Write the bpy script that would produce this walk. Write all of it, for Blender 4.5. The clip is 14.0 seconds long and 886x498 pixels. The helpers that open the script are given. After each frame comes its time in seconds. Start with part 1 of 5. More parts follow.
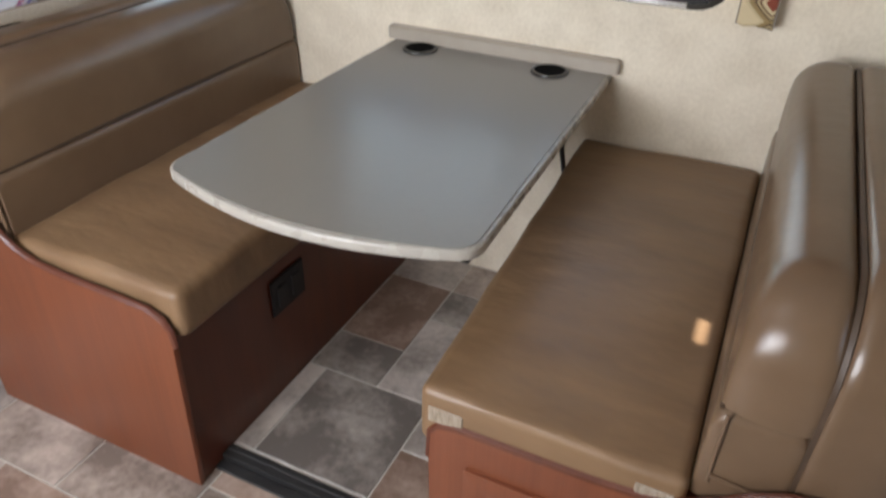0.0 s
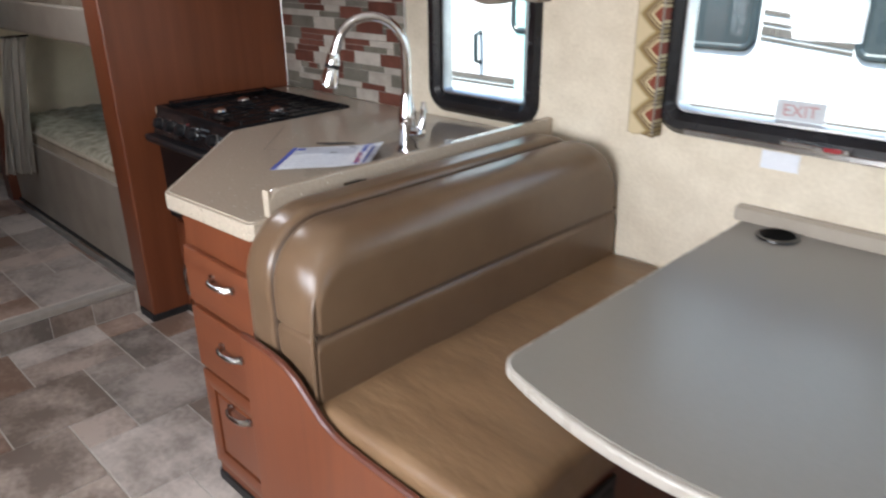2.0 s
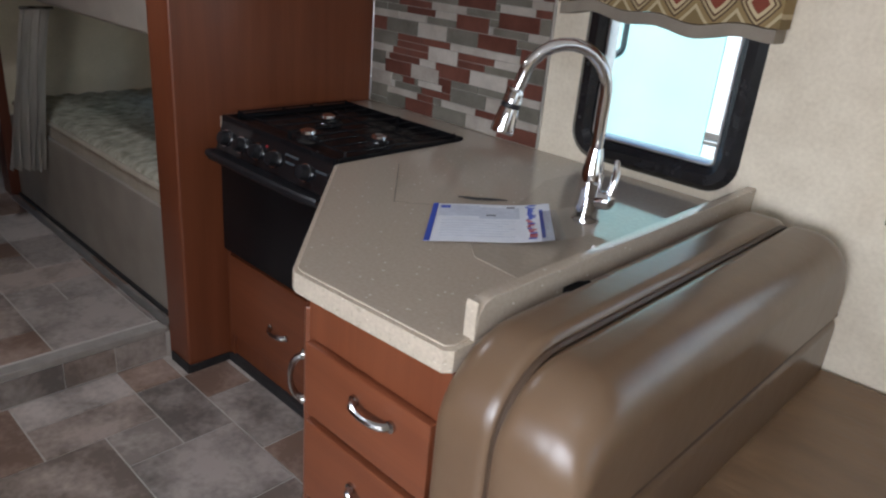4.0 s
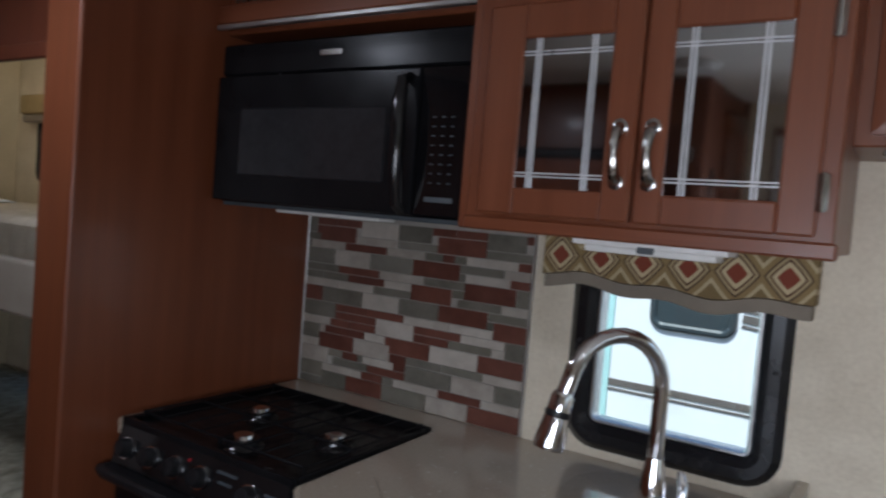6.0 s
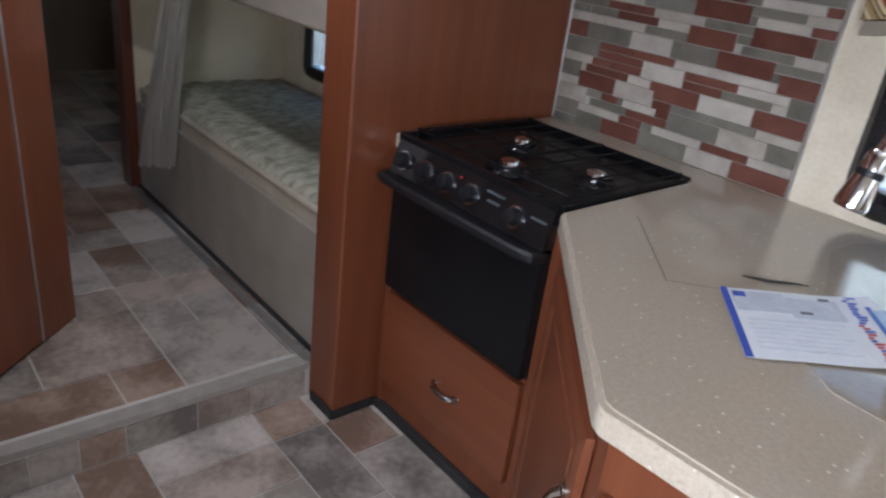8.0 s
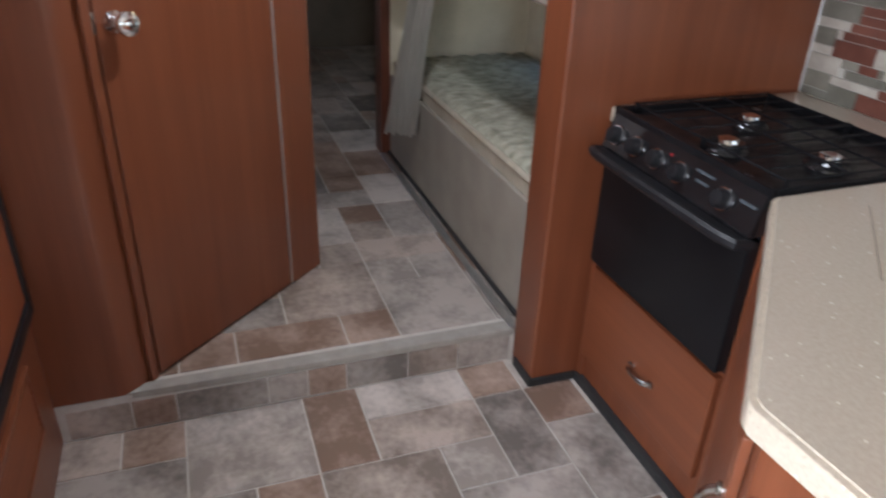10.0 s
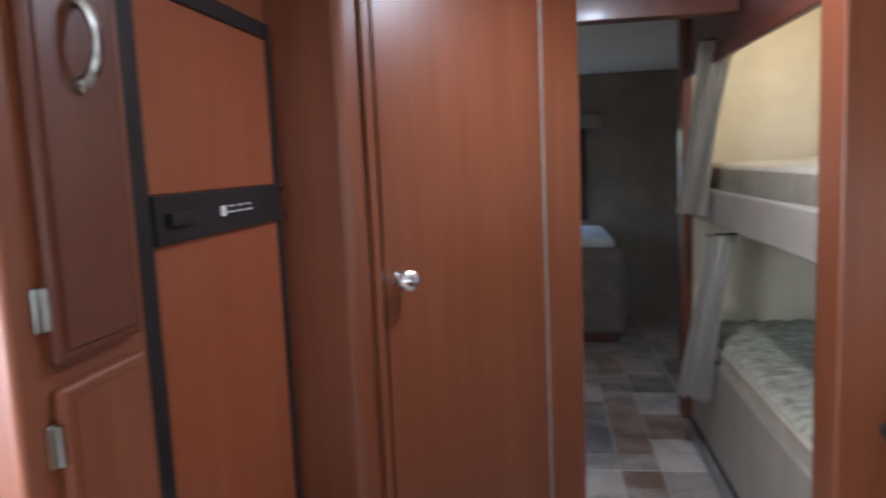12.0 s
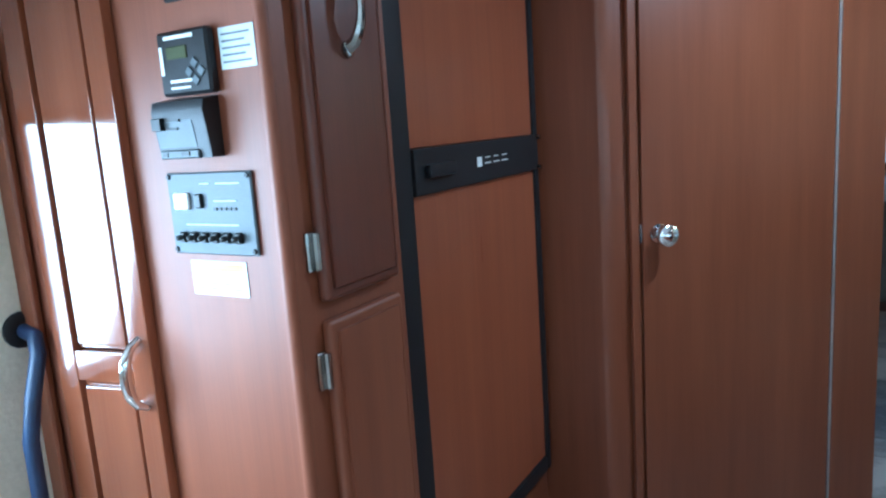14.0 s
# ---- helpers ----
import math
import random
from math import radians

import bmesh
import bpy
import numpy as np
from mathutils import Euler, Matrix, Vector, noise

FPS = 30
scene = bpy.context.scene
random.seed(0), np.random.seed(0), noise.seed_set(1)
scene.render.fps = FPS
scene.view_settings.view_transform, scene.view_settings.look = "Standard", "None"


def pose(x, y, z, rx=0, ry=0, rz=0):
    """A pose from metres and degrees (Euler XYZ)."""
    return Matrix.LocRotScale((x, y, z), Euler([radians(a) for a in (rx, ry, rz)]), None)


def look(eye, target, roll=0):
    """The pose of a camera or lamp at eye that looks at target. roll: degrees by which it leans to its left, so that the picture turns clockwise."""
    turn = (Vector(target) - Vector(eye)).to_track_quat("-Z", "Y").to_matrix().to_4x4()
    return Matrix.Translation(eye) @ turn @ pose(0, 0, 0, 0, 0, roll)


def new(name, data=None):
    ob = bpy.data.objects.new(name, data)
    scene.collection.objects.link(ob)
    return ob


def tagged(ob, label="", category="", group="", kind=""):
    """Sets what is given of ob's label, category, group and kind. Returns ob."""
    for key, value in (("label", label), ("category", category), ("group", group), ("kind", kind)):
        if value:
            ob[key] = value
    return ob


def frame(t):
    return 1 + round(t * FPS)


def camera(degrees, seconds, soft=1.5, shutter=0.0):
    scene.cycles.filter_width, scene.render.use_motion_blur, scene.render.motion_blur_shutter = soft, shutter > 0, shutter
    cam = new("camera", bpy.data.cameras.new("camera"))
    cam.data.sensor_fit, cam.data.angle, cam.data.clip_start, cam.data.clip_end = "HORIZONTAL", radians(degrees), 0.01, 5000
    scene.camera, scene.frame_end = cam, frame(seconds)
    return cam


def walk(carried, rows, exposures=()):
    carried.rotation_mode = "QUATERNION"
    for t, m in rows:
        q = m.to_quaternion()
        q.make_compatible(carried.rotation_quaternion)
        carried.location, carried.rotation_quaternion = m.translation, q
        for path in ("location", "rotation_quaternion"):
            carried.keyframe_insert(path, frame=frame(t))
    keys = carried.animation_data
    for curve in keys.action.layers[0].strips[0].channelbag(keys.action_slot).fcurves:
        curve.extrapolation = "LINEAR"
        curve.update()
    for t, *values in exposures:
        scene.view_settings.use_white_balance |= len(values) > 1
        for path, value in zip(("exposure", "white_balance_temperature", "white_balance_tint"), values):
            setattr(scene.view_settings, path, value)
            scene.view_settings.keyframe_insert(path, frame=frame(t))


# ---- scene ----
cam = camera(63.8, 14.0, soft=2.2, shutter=0.5)

PATH = [
    (0, (3.212, -1.954, 1.481), (2.51, -0.443, 0.375), 1.3),
    (0.5, (3.208, -1.941, 1.478), (2.536, -0.508, 0.256), 2.1),
    (1, (3.187, -1.905, 1.478), (2.362, -0.427, 0.413), 2.3),
    (1.5, (3.095, -1.879, 1.459), (1.959, -0.5, 0.56), 0.6),
    (2, (2.83, -1.845, 1.462), (1.523, -0.539, 0.698), -0.6),
    (2.5, (2.637, -1.781, 1.478), (1.293, -0.503, 0.729), 1.7),
    (2.7, (2.55, -1.737, 1.474), (1.155, -0.474, 0.797), 2.5),
    (4.8, (1.863, -1.826, 1.458), (0.73, -0.377, 0.672), 4.8),
    (5, (1.807, -1.776, 1.471), (0.685, -0.249, 0.83), 4.4),
    (5.5, (1.67, -1.686, 1.477), (0.666, 0.041, 1.375), 5.1),
    (6, (1.603, -1.701, 1.486), (0.525, -0.019, 1.389), 4.7),
    (6.5, (1.547, -1.797, 1.493), (0.323, -0.237, 1.231), 4.1),
    (7, (1.524, -1.837, 1.472), (0.303, -0.383, 0.843), 5.1),
    (7.2, (1.52, -1.855, 1.455), (0.31, -0.425, 0.753), 5.9),
    (9.3, (1.524, -1.671, 1.436), (-0.053, -0.781, 0.587), 6.4),
    (9.5, (1.565, -1.687, 1.448), (-0.027, -0.823, 0.599), 5.5),
    (10, (1.61, -1.701, 1.455), (-0.047, -1.09, 0.518), 2.2),
    (10.5, (1.61, -1.592, 1.459), (-0.175, -1.192, 0.651), 3.2),
    (11, (1.637, -1.481, 1.467), (-0.275, -1.28, 0.914), 1.3),
    (11.5, (1.658, -1.422, 1.475), (-0.318, -1.421, 1.168), -0.4),
    (12, (1.693, -1.443, 1.443), (-0.272, -1.731, 1.201), -2.5),
    (12.5, (1.734, -1.384, 1.469), (-0.13, -2.074, 1.249), -3.5),
    (13, (1.73, -1.38, 1.469), (-0.058, -2.243, 1.227), -4.1),
    (13.5, (1.719, -1.372, 1.462), (-0.006, -2.337, 1.158), -3.5),
    (14, (1.67, -1.402, 1.449), (-0.03, -2.398, 1.103), -3.9),
]
walk(cam, [(t, look(e, g, r)) for t, e, g, r in PATH], exposures=[(0, 1.35, 6200, 13), (1, 1.58, 6200, 13), (1.5, 1.72, 6200, 13), (2.7, 1.22, 6100, 13), (5, 1.05, 5800, 13), (5.5, 0.52, 5750, 13), (6.2, 0.42, 5750, 13), (6.5, 1.0, 5700, 13), (7.2, 1.38, 5700, 13), (9.5, 2.06, 5800, 12), (11, 2.2, 5900, 13), (12, 2.3, 5500, 12), (13, 2.12, 4550, 0), (14, 2.16, 4350, -7)])

# ---- world, sun, large lights ----
world = bpy.data.worlds.new("sky")
scene.world = world
world.use_nodes = True
wn = world.node_tree.nodes
sky = wn.new("ShaderNodeTexSky")
sky.sky_type = "NISHITA"
sky.sun_disc = False
sky.sun_elevation = radians(58)
sky.sun_rotation = radians(200)
wn["Background"].inputs["Strength"].default_value = 0.15
world.node_tree.links.new(sky.outputs["Color"], wn["Background"].inputs["Color"])

sun_data = bpy.data.lights.new("sun", "SUN")
sun_data.energy, sun_data.angle, sun_data.color = 5.0, radians(0.5), (1.0, 0.95, 0.88)
sun_ob = new("sun", sun_data)
sun_ob.matrix_world = look((-3, -8, 14), (-3 + 1.6, 0, 0))


def area_light(name, eye, target, w, h, power, color=(1, 1, 1)):
    d = bpy.data.lights.new(name, "AREA")
    d.shape, d.size, d.size_y, d.energy, d.color = "RECTANGLE", w, h, power, color
    ob = new(name, d)
    ob.matrix_world = look(eye, target)
    return ob


area_light("entry_door_window_daylight", (1.55, -3.09, 1.16), (1.55, -2.27, 0.59), 1.10, 1.06, 22.0, (0.93, 0.97, 1.0))
area_light("windshield_daylight", (5.45, -1.25, 1.35), (0, -1.25, 1.0), 1.9, 0.85, 0.9, (0.95, 0.98, 1.0))
area_light("entry_side_window_daylight", (2.29, -2.745, 1.30), (2.29, 0, 0.4), 1.0, 0.60, 12.5, (1.0, 0.97, 0.93))
area_light("dinette_window_daylight", (2.46, 0.025, 1.31), (2.46, -2.7, 0.2), 1.1, 0.5, 0.5, (0.93, 0.98, 1.0))
area_light("bedroom_window_daylight", (-3.6, -2.68, 1.3), (-3.6, 0, 1.2), 0.8, 0.5, 0.28, (0.93, 0.97, 1.0))
for lx, ly, power in ((-0.05, -1.21, 3.1), (2.25, -1.75, 0.4)):
    ld = bpy.data.lights.new("ceiling_lamp_bulb", "AREA")
    ld.shape, ld.size, ld.energy, ld.color = "DISK", 0.12, power, (0.97, 0.98, 1.0)
    new("ceiling_lamp_bulb", ld).location = (lx, ly, 2.077)
bunk_lamp_data = bpy.data.lights.new("bunk_lamp_bulb", "POINT")
bunk_lamp_data.energy, bunk_lamp_data.color, bunk_lamp_data.shadow_soft_size = 1.7, (1.0, 0.86, 0.6), 0.04
new("bunk_lamp_bulb", bunk_lamp_data).location = (-1.25, -0.42, 1.97)


# ---- materials ----
def material(name, c1, c2, scale=6.0, rough=0.5, bump=0.0, bscale=60.0, metal=0.0, coat=0.0, stretch=(1, 1, 1), rand=0.0, fine=0.25, rvar=0.08, spec=0.5, dist=0.004, fstretch=None, lo=0.32, hi=0.68):
    """Two-scale noise colour, roughness variation and fine relief, in object space."""
    m = bpy.data.materials.new(name)
    m.use_nodes = True
    n, l = m.node_tree.nodes, m.node_tree.links
    b = n["Principled BSDF"]
    tc = n.new("ShaderNodeTexCoord")
    mp = n.new("ShaderNodeMapping")
    mp.inputs["Scale"].default_value = stretch
    l.new(tc.outputs["Object"], mp.inputs["Vector"])
    n1 = n.new("ShaderNodeTexNoise")
    n1.inputs["Scale"].default_value, n1.inputs["Detail"].default_value = scale, 5
    l.new(mp.outputs["Vector"], n1.inputs["Vector"])
    mp2 = n.new("ShaderNodeMapping")
    mp2.inputs["Scale"].default_value = fstretch or stretch
    l.new(tc.outputs["Object"], mp2.inputs["Vector"])
    n2 = n.new("ShaderNodeTexNoise")
    n2.inputs["Scale"].default_value, n2.inputs["Detail"].default_value = bscale, 3
    l.new(mp2.outputs["Vector"], n2.inputs["Vector"])
    ramp = n.new("ShaderNodeValToRGB")
    ramp.color_ramp.elements[0].position, ramp.color_ramp.elements[1].position = lo, hi
    ramp.color_ramp.elements[0].color, ramp.color_ramp.elements[1].color = (*c1, 1), (*c2, 1)
    add = n.new("ShaderNodeMix")
    add.data_type = "FLOAT"
    add.inputs["Factor"].default_value = fine
    l.new(n1.outputs["Fac"], add.inputs["A"])
    l.new(n2.outputs["Fac"], add.inputs["B"])
    fac = add.outputs["Result"]
    if rand:
        oi = n.new("ShaderNodeObjectInfo")
        for shifted in (mp, mp2):
            l.new(oi.outputs["Location"], shifted.inputs["Location"])
        mr = n.new("ShaderNodeMapRange")
        mr.inputs["To Min"].default_value, mr.inputs["To Max"].default_value = -rand, rand
        l.new(oi.outputs["Random"], mr.inputs["Value"])
        ad = n.new("ShaderNodeMath")
        l.new(fac, ad.inputs[0])
        l.new(mr.outputs["Result"], ad.inputs[1])
        fac = ad.outputs[0]
    l.new(fac, ramp.inputs["Fac"])
    l.new(ramp.outputs["Color"], b.inputs["Base Color"])
    rr = n.new("ShaderNodeMapRange")
    rr.inputs["To Min"].default_value, rr.inputs["To Max"].default_value = max(0.02, rough - rvar), min(1, rough + rvar)
    l.new(n1.outputs["Fac"], rr.inputs["Value"])
    l.new(rr.outputs["Result"], b.inputs["Roughness"])
    b.inputs["Metallic"].default_value = metal
    b.inputs["Coat Weight"].default_value = coat
    b.inputs["Coat Roughness"].default_value = 0.12
    b.inputs["Specular IOR Level"].default_value = spec
    if bump:
        bp = n.new("ShaderNodeBump")
        bp.inputs["Strength"].default_value, bp.inputs["Distance"].default_value = bump, dist
        l.new(n2.outputs["Fac"], bp.inputs["Height"])
        l.new(bp.outputs["Normal"], b.inputs["Normal"])
    return m


def wood_material(name, stretch, dark, light, rough=0.36, coat=0.12):
    return material(name, dark, light, scale=2.2, rough=rough, bump=0.06, bscale=9.0, coat=coat, stretch=stretch, fine=0.32, dist=0.002, fstretch=tuple(4 * s if s > 2 else s for s in stretch))


CHERRY_D, CHERRY_L = (0.148, 0.0420, 0.0170), (0.206, 0.0640, 0.0265)
wood_v = wood_material("cherry_wood_upright_grain", (9, 9, 0.5), CHERRY_D, CHERRY_L)
wood_h = wood_material("cherry_wood_level_grain", (0.5, 9, 9), CHERRY_D, CHERRY_L)
wood_hy = wood_material("cherry_wood_depth_grain", (9, 0.5, 9), CHERRY_D, CHERRY_L)
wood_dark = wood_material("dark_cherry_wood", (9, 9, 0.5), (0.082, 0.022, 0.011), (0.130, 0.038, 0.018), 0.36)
fridge_wood = wood_material("fridge_cherry_panel", (7, 7, 0.4), (0.195, 0.050, 0.020), (0.275, 0.080, 0.032), 0.30)
wood_satin = wood_material("satin_cherry_wood", (9, 9, 0.5), CHERRY_D, CHERRY_L, 0.5, 0.0)
satin_black = material("satin_black_plastic", (0.006, 0.006, 0.007), (0.010, 0.010, 0.011), 10, 0.24, 0.03, 300, spec=0.14)
wallpaper = material("beige_mottled_wallboard", (0.62, 0.545, 0.42), (0.79, 0.715, 0.575), 9, 0.62, 0.25, 90, fine=0.4)
bunk_wall = material("tan_bunk_wallboard", (0.55, 0.48, 0.34), (0.66, 0.58, 0.43), 7, 0.6, 0.2, 80)
ceil_mat = material("cream_ceiling_panel", (0.74, 0.72, 0.66), (0.82, 0.80, 0.75), 4, 0.6, 0.15, 120)
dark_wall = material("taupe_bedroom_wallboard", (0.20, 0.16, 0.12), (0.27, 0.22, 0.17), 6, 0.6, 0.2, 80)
counter_mat = material("speckled_taupe_laminate", (0.400, 0.337, 0.265), (0.480, 0.412, 0.330), 140, 0.13, 0.0, 420, fine=0.35, rvar=0.03, coat=0.2)
counter_edge = material("pale_speckled_edge", (0.44, 0.375, 0.29), (0.57, 0.495, 0.39), 130, 0.3, 0.02, 300)
table_mat = material("grey_taupe_laminate", (0.205, 0.190, 0.165), (0.225, 0.208, 0.182), 120, 0.34, 0.02, 400, fine=0.4)
table_edge = material("pale_table_edging", (0.365, 0.34, 0.295), (0.385, 0.36, 0.315), 20, 0.28)
leather = material("tan_brown_leatherette", (0.128, 0.080, 0.046), (0.165, 0.106, 0.062), 5, 0.29, 0.10, 16, fine=0.2, rvar=0.03, dist=0.01)
leather_seat = material("creased_tan_leatherette", (0.178, 0.106, 0.054), (0.238, 0.146, 0.075), 7, 0.42, 0.55, 8, fine=0.15, stretch=(0.8, 2.0, 1), dist=0.011)
piping_mat = material("dark_seam_piping", (0.045, 0.028, 0.016), (0.075, 0.045, 0.026), 20, 0.5)
black_gloss = material("black_enamel", (0.006, 0.006, 0.007), (0.012, 0.012, 0.013), 8, 0.14, 0.02, 200, rvar=0.05)
black_glass = material("smoked_oven_glass", (0.004, 0.004, 0.005), (0.008, 0.008, 0.009), 6, 0.06, rvar=0.03)
oven_glass = material("matte_oven_door_glass", (0.005, 0.005, 0.006), (0.009, 0.009, 0.010), 6, 0.30, rvar=0.04, spec=0.22)
frame_black = material("satin_window_frame", (0.010, 0.010, 0.011), (0.018, 0.018, 0.020), 15, 0.24, 0.05, 200, spec=0.55)
black_plastic = material("black_plastic", (0.008, 0.008, 0.009), (0.016, 0.016, 0.018), 15, 0.4, 0.1, 300, spec=0.3)
black_rubber = material("black_rubber_strip", (0.010, 0.010, 0.011), (0.028, 0.027, 0.026), 20, 0.65, 0.2, 150)
mesh_window = material("grey_microwave_screen", (0.018, 0.019, 0.021), (0.024, 0.025, 0.028), 30, 0.12, rvar=0.02, spec=0.3)
grey_panel = material("slate_grey_plate", (0.060, 0.072, 0.083), (0.085, 0.10, 0.112), 15, 0.55, 0.1, 300)
chrome = material("polished_chrome", (0.72, 0.73, 0.75), (0.85, 0.86, 0.88), 8, 0.07, metal=1.0, rvar=0.03)
nickel = material("brushed_nickel", (0.36, 0.35, 0.335), (0.48, 0.47, 0.45), 20, 0.2, 0.05, 200, metal=1.0)
dark_metal = material("dark_bronze_pull", (0.10, 0.09, 0.08), (0.22, 0.20, 0.18), 20, 0.28, metal=1.0)
alu = material("aluminium_trim", (0.50, 0.50, 0.50), (0.64, 0.64, 0.63), 15, 0.35, metal=0.9)
white_plastic = material("white_plastic", (0.68, 0.68, 0.66), (0.80, 0.80, 0.78), 20, 0.4)
paper = material("white_paper", (0.72, 0.75, 0.80), (0.80, 0.83, 0.88), 30, 0.6, 0.1, 120)
paper_blue = material("blue_print", (0.03, 0.07, 0.42), (0.06, 0.11, 0.52), 30, 0.5)
paper_grey = material("grey_print", (0.30, 0.33, 0.40), (0.45, 0.48, 0.56), 60, 0.5)
matte_black = material("matte_black_shade_and_tear", (0.006, 0.006, 0.006), (0.010, 0.010, 0.010), 20, 0.9, spec=0.02)
paper_grey_pale = material("pale_grey_print", (0.50, 0.54, 0.62), (0.62, 0.66, 0.74), 60, 0.5)
dark_print = material("dark_grey_print", (0.10, 0.11, 0.13), (0.15, 0.16, 0.19), 60, 0.5)
label_stock = material("white_label_stock", (0.50, 0.54, 0.55), (0.58, 0.62, 0.63), 30, 0.5)
paper_red = material("red_print", (0.45, 0.04, 0.05), (0.55, 0.07, 0.08), 30, 0.5)
yellow_print = material("yellow_print", (0.52, 0.21, 0.004), (0.58, 0.25, 0.008), 30, 0.5)
bunk_vinyl = material("grey_taupe_bunk_vinyl", (0.28, 0.25, 0.205), (0.36, 0.325, 0.27), 8, 0.55, 0.2, 160)
mattress_mat = material("cream_quilted_ticking", (0.37, 0.325, 0.245), (0.50, 0.445, 0.35), 10, 0.8, 0.25, 150)
quilt_green = material("sage_patterned_ticking", (0.20, 0.195, 0.135), (0.50, 0.475, 0.375), 26, 0.85, 0.3, 120, stretch=(1.5, 0.55, 1), fine=0.15)
curtain_mat = material("pale_linen_curtain", (0.58, 0.54, 0.47), (0.70, 0.66, 0.59), 14, 0.85, 0.3, 260, stretch=(3, 3, 0.6))
valance_band = material("taupe_valance_band", (0.22, 0.185, 0.145), (0.28, 0.24, 0.19), 14, 0.8, 0.3, 260)
bed_spread = material("quilted_bedspread", (0.17, 0.14, 0.115), (0.26, 0.225, 0.19), 12, 0.8, 0.3, 90)
sheet_mat = material("white_sheet", (0.60, 0.62, 0.62), (0.72, 0.74, 0.74), 12, 0.8, 0.2, 60)
grout = material("floor_joint", (0.50, 0.47, 0.42), (0.62, 0.59, 0.54), 20, 0.7, 0.2, 120)
grout_wall = material("pale_wall_joint", (0.30, 0.28, 0.25), (0.38, 0.36, 0.32), 20, 0.7)
nav_blue = material("blue_foam_grip", (0.012, 0.02, 0.05), (0.02, 0.035, 0.08), 20, 0.45, 0.1, 100)
red_plastic = material("red_latch", (0.30, 0.015, 0.02), (0.38, 0.025, 0.03), 20, 0.35)
coach_white = material("white_gelcoat", (0.80, 0.81, 0.81), (0.86, 0.87, 0.87), 2, 0.3)
coach_teal = material("pale_teal_coach_panel", (0.42, 0.66, 0.63), (0.48, 0.72, 0.69), 2, 0.4)
coach_dark = material("dark_coach_window", (0.03, 0.04, 0.045), (0.05, 0.065, 0.07), 3, 0.32)
coach_stripe = material("grey_coach_stripe", (0.10, 0.085, 0.075), (0.16, 0.14, 0.125), 3, 0.35)
asphalt = material("asphalt", (0.045, 0.045, 0.045), (0.075, 0.073, 0.07), 3, 0.9, 0.4, 90)
tile_floor = []
for nm, a, c in (("slate_grey", (0.150, 0.130, 0.114), (0.42, 0.372, 0.330)), ("slate_taupe", (0.185, 0.147, 0.121), (0.48, 0.402, 0.344)), ("slate_rust", (0.200, 0.132, 0.096), (0.44, 0.332, 0.268)), ("slate_pale", (0.280, 0.243, 0.212), (0.59, 0.530, 0.475))):
    tile_floor.append(material(nm + "_vinyl", a, c, 6.5, 0.36, 0.15, 45, rand=0.10, fine=0.28, lo=0.38, hi=0.64))
splash_mats = [material("cream_stone_strip", (0.31, 0.275, 0.235), (0.46, 0.42, 0.365), 14, 0.45, 0.35, 70, rand=0.12),
               material("rust_slate_strip", (0.090, 0.030, 0.020), (0.150, 0.056, 0.038), 16, 0.42, 0.35, 60, rand=0.12),
               material("grey_stone_strip", (0.105, 0.098, 0.078), (0.180, 0.168, 0.138), 14, 0.4, 0.25, 80, rand=0.12),
               material("glass_grey_strip", (0.145, 0.135, 0.108), (0.195, 0.182, 0.150), 14, 0.12, rand=0.12)]


def add_flecks(m, scale, size, color):
    """Small pale chips scattered in a laminate."""
    n, l = m.node_tree.nodes, m.node_tree.links
    b = n["Principled BSDF"]
    old = b.inputs["Base Color"].links[0].from_socket
    tc, v = n.new("ShaderNodeTexCoord"), n.new("ShaderNodeTexVoronoi")
    v.inputs["Scale"].default_value = scale
    l.new(tc.outputs["Object"], v.inputs["Vector"])
    lt = n.new("ShaderNodeMath")
    lt.operation = "LESS_THAN"
    lt.inputs[1].default_value = size
    l.new(v.outputs["Distance"], lt.inputs[0])
    mx = n.new("ShaderNodeMix")
    mx.data_type = "RGBA"
    mx.inputs["B"].default_value = (*color, 1)
    l.new(lt.outputs[0], mx.inputs["Factor"])
    l.new(old, mx.inputs["A"])
    l.new(mx.outputs["Result"], b.inputs["Base Color"])


add_flecks(counter_mat, 40, 0.10, (0.68, 0.62, 0.53))
add_flecks(counter_edge, 60, 0.12, (0.66, 0.60, 0.50))


def glass_material(name, tint, gloss):
    m = bpy.data.materials.new(name)
    m.use_nodes = True
    n, l = m.node_tree.nodes, m.node_tree.links
    n.remove(n["Principled BSDF"])
    t, g, mx = n.new("ShaderNodeBsdfTransparent"), n.new("ShaderNodeBsdfGlossy"), n.new("ShaderNodeMixShader")
    t.inputs["Color"].default_value = (*tint, 1)
    g.inputs["Roughness"].default_value = 0.02
    mx.inputs["Fac"].default_value = gloss
    l.new(t.outputs[0], mx.inputs[1])
    l.new(g.outputs[0], mx.inputs[2])
    l.new(mx.outputs[0], n["Material Output"].inputs["Surface"])
    return m


window_glass = glass_material("tinted_window_glass", (0.93, 0.99, 0.975), 0.05)
mirror_glass = material("dark_mirror_glass", (0.42, 0.43, 0.44), (0.46, 0.47, 0.48), 3, 0.05, metal=1.0, rvar=0.02)
etched = material("etched_glass_line", (0.62, 0.63, 0.65), (0.75, 0.76, 0.78), 40, 0.3, metal=0.3)
clear_plastic = glass_material("clear_sleeve", (0.92, 0.93, 0.95), 0.12)


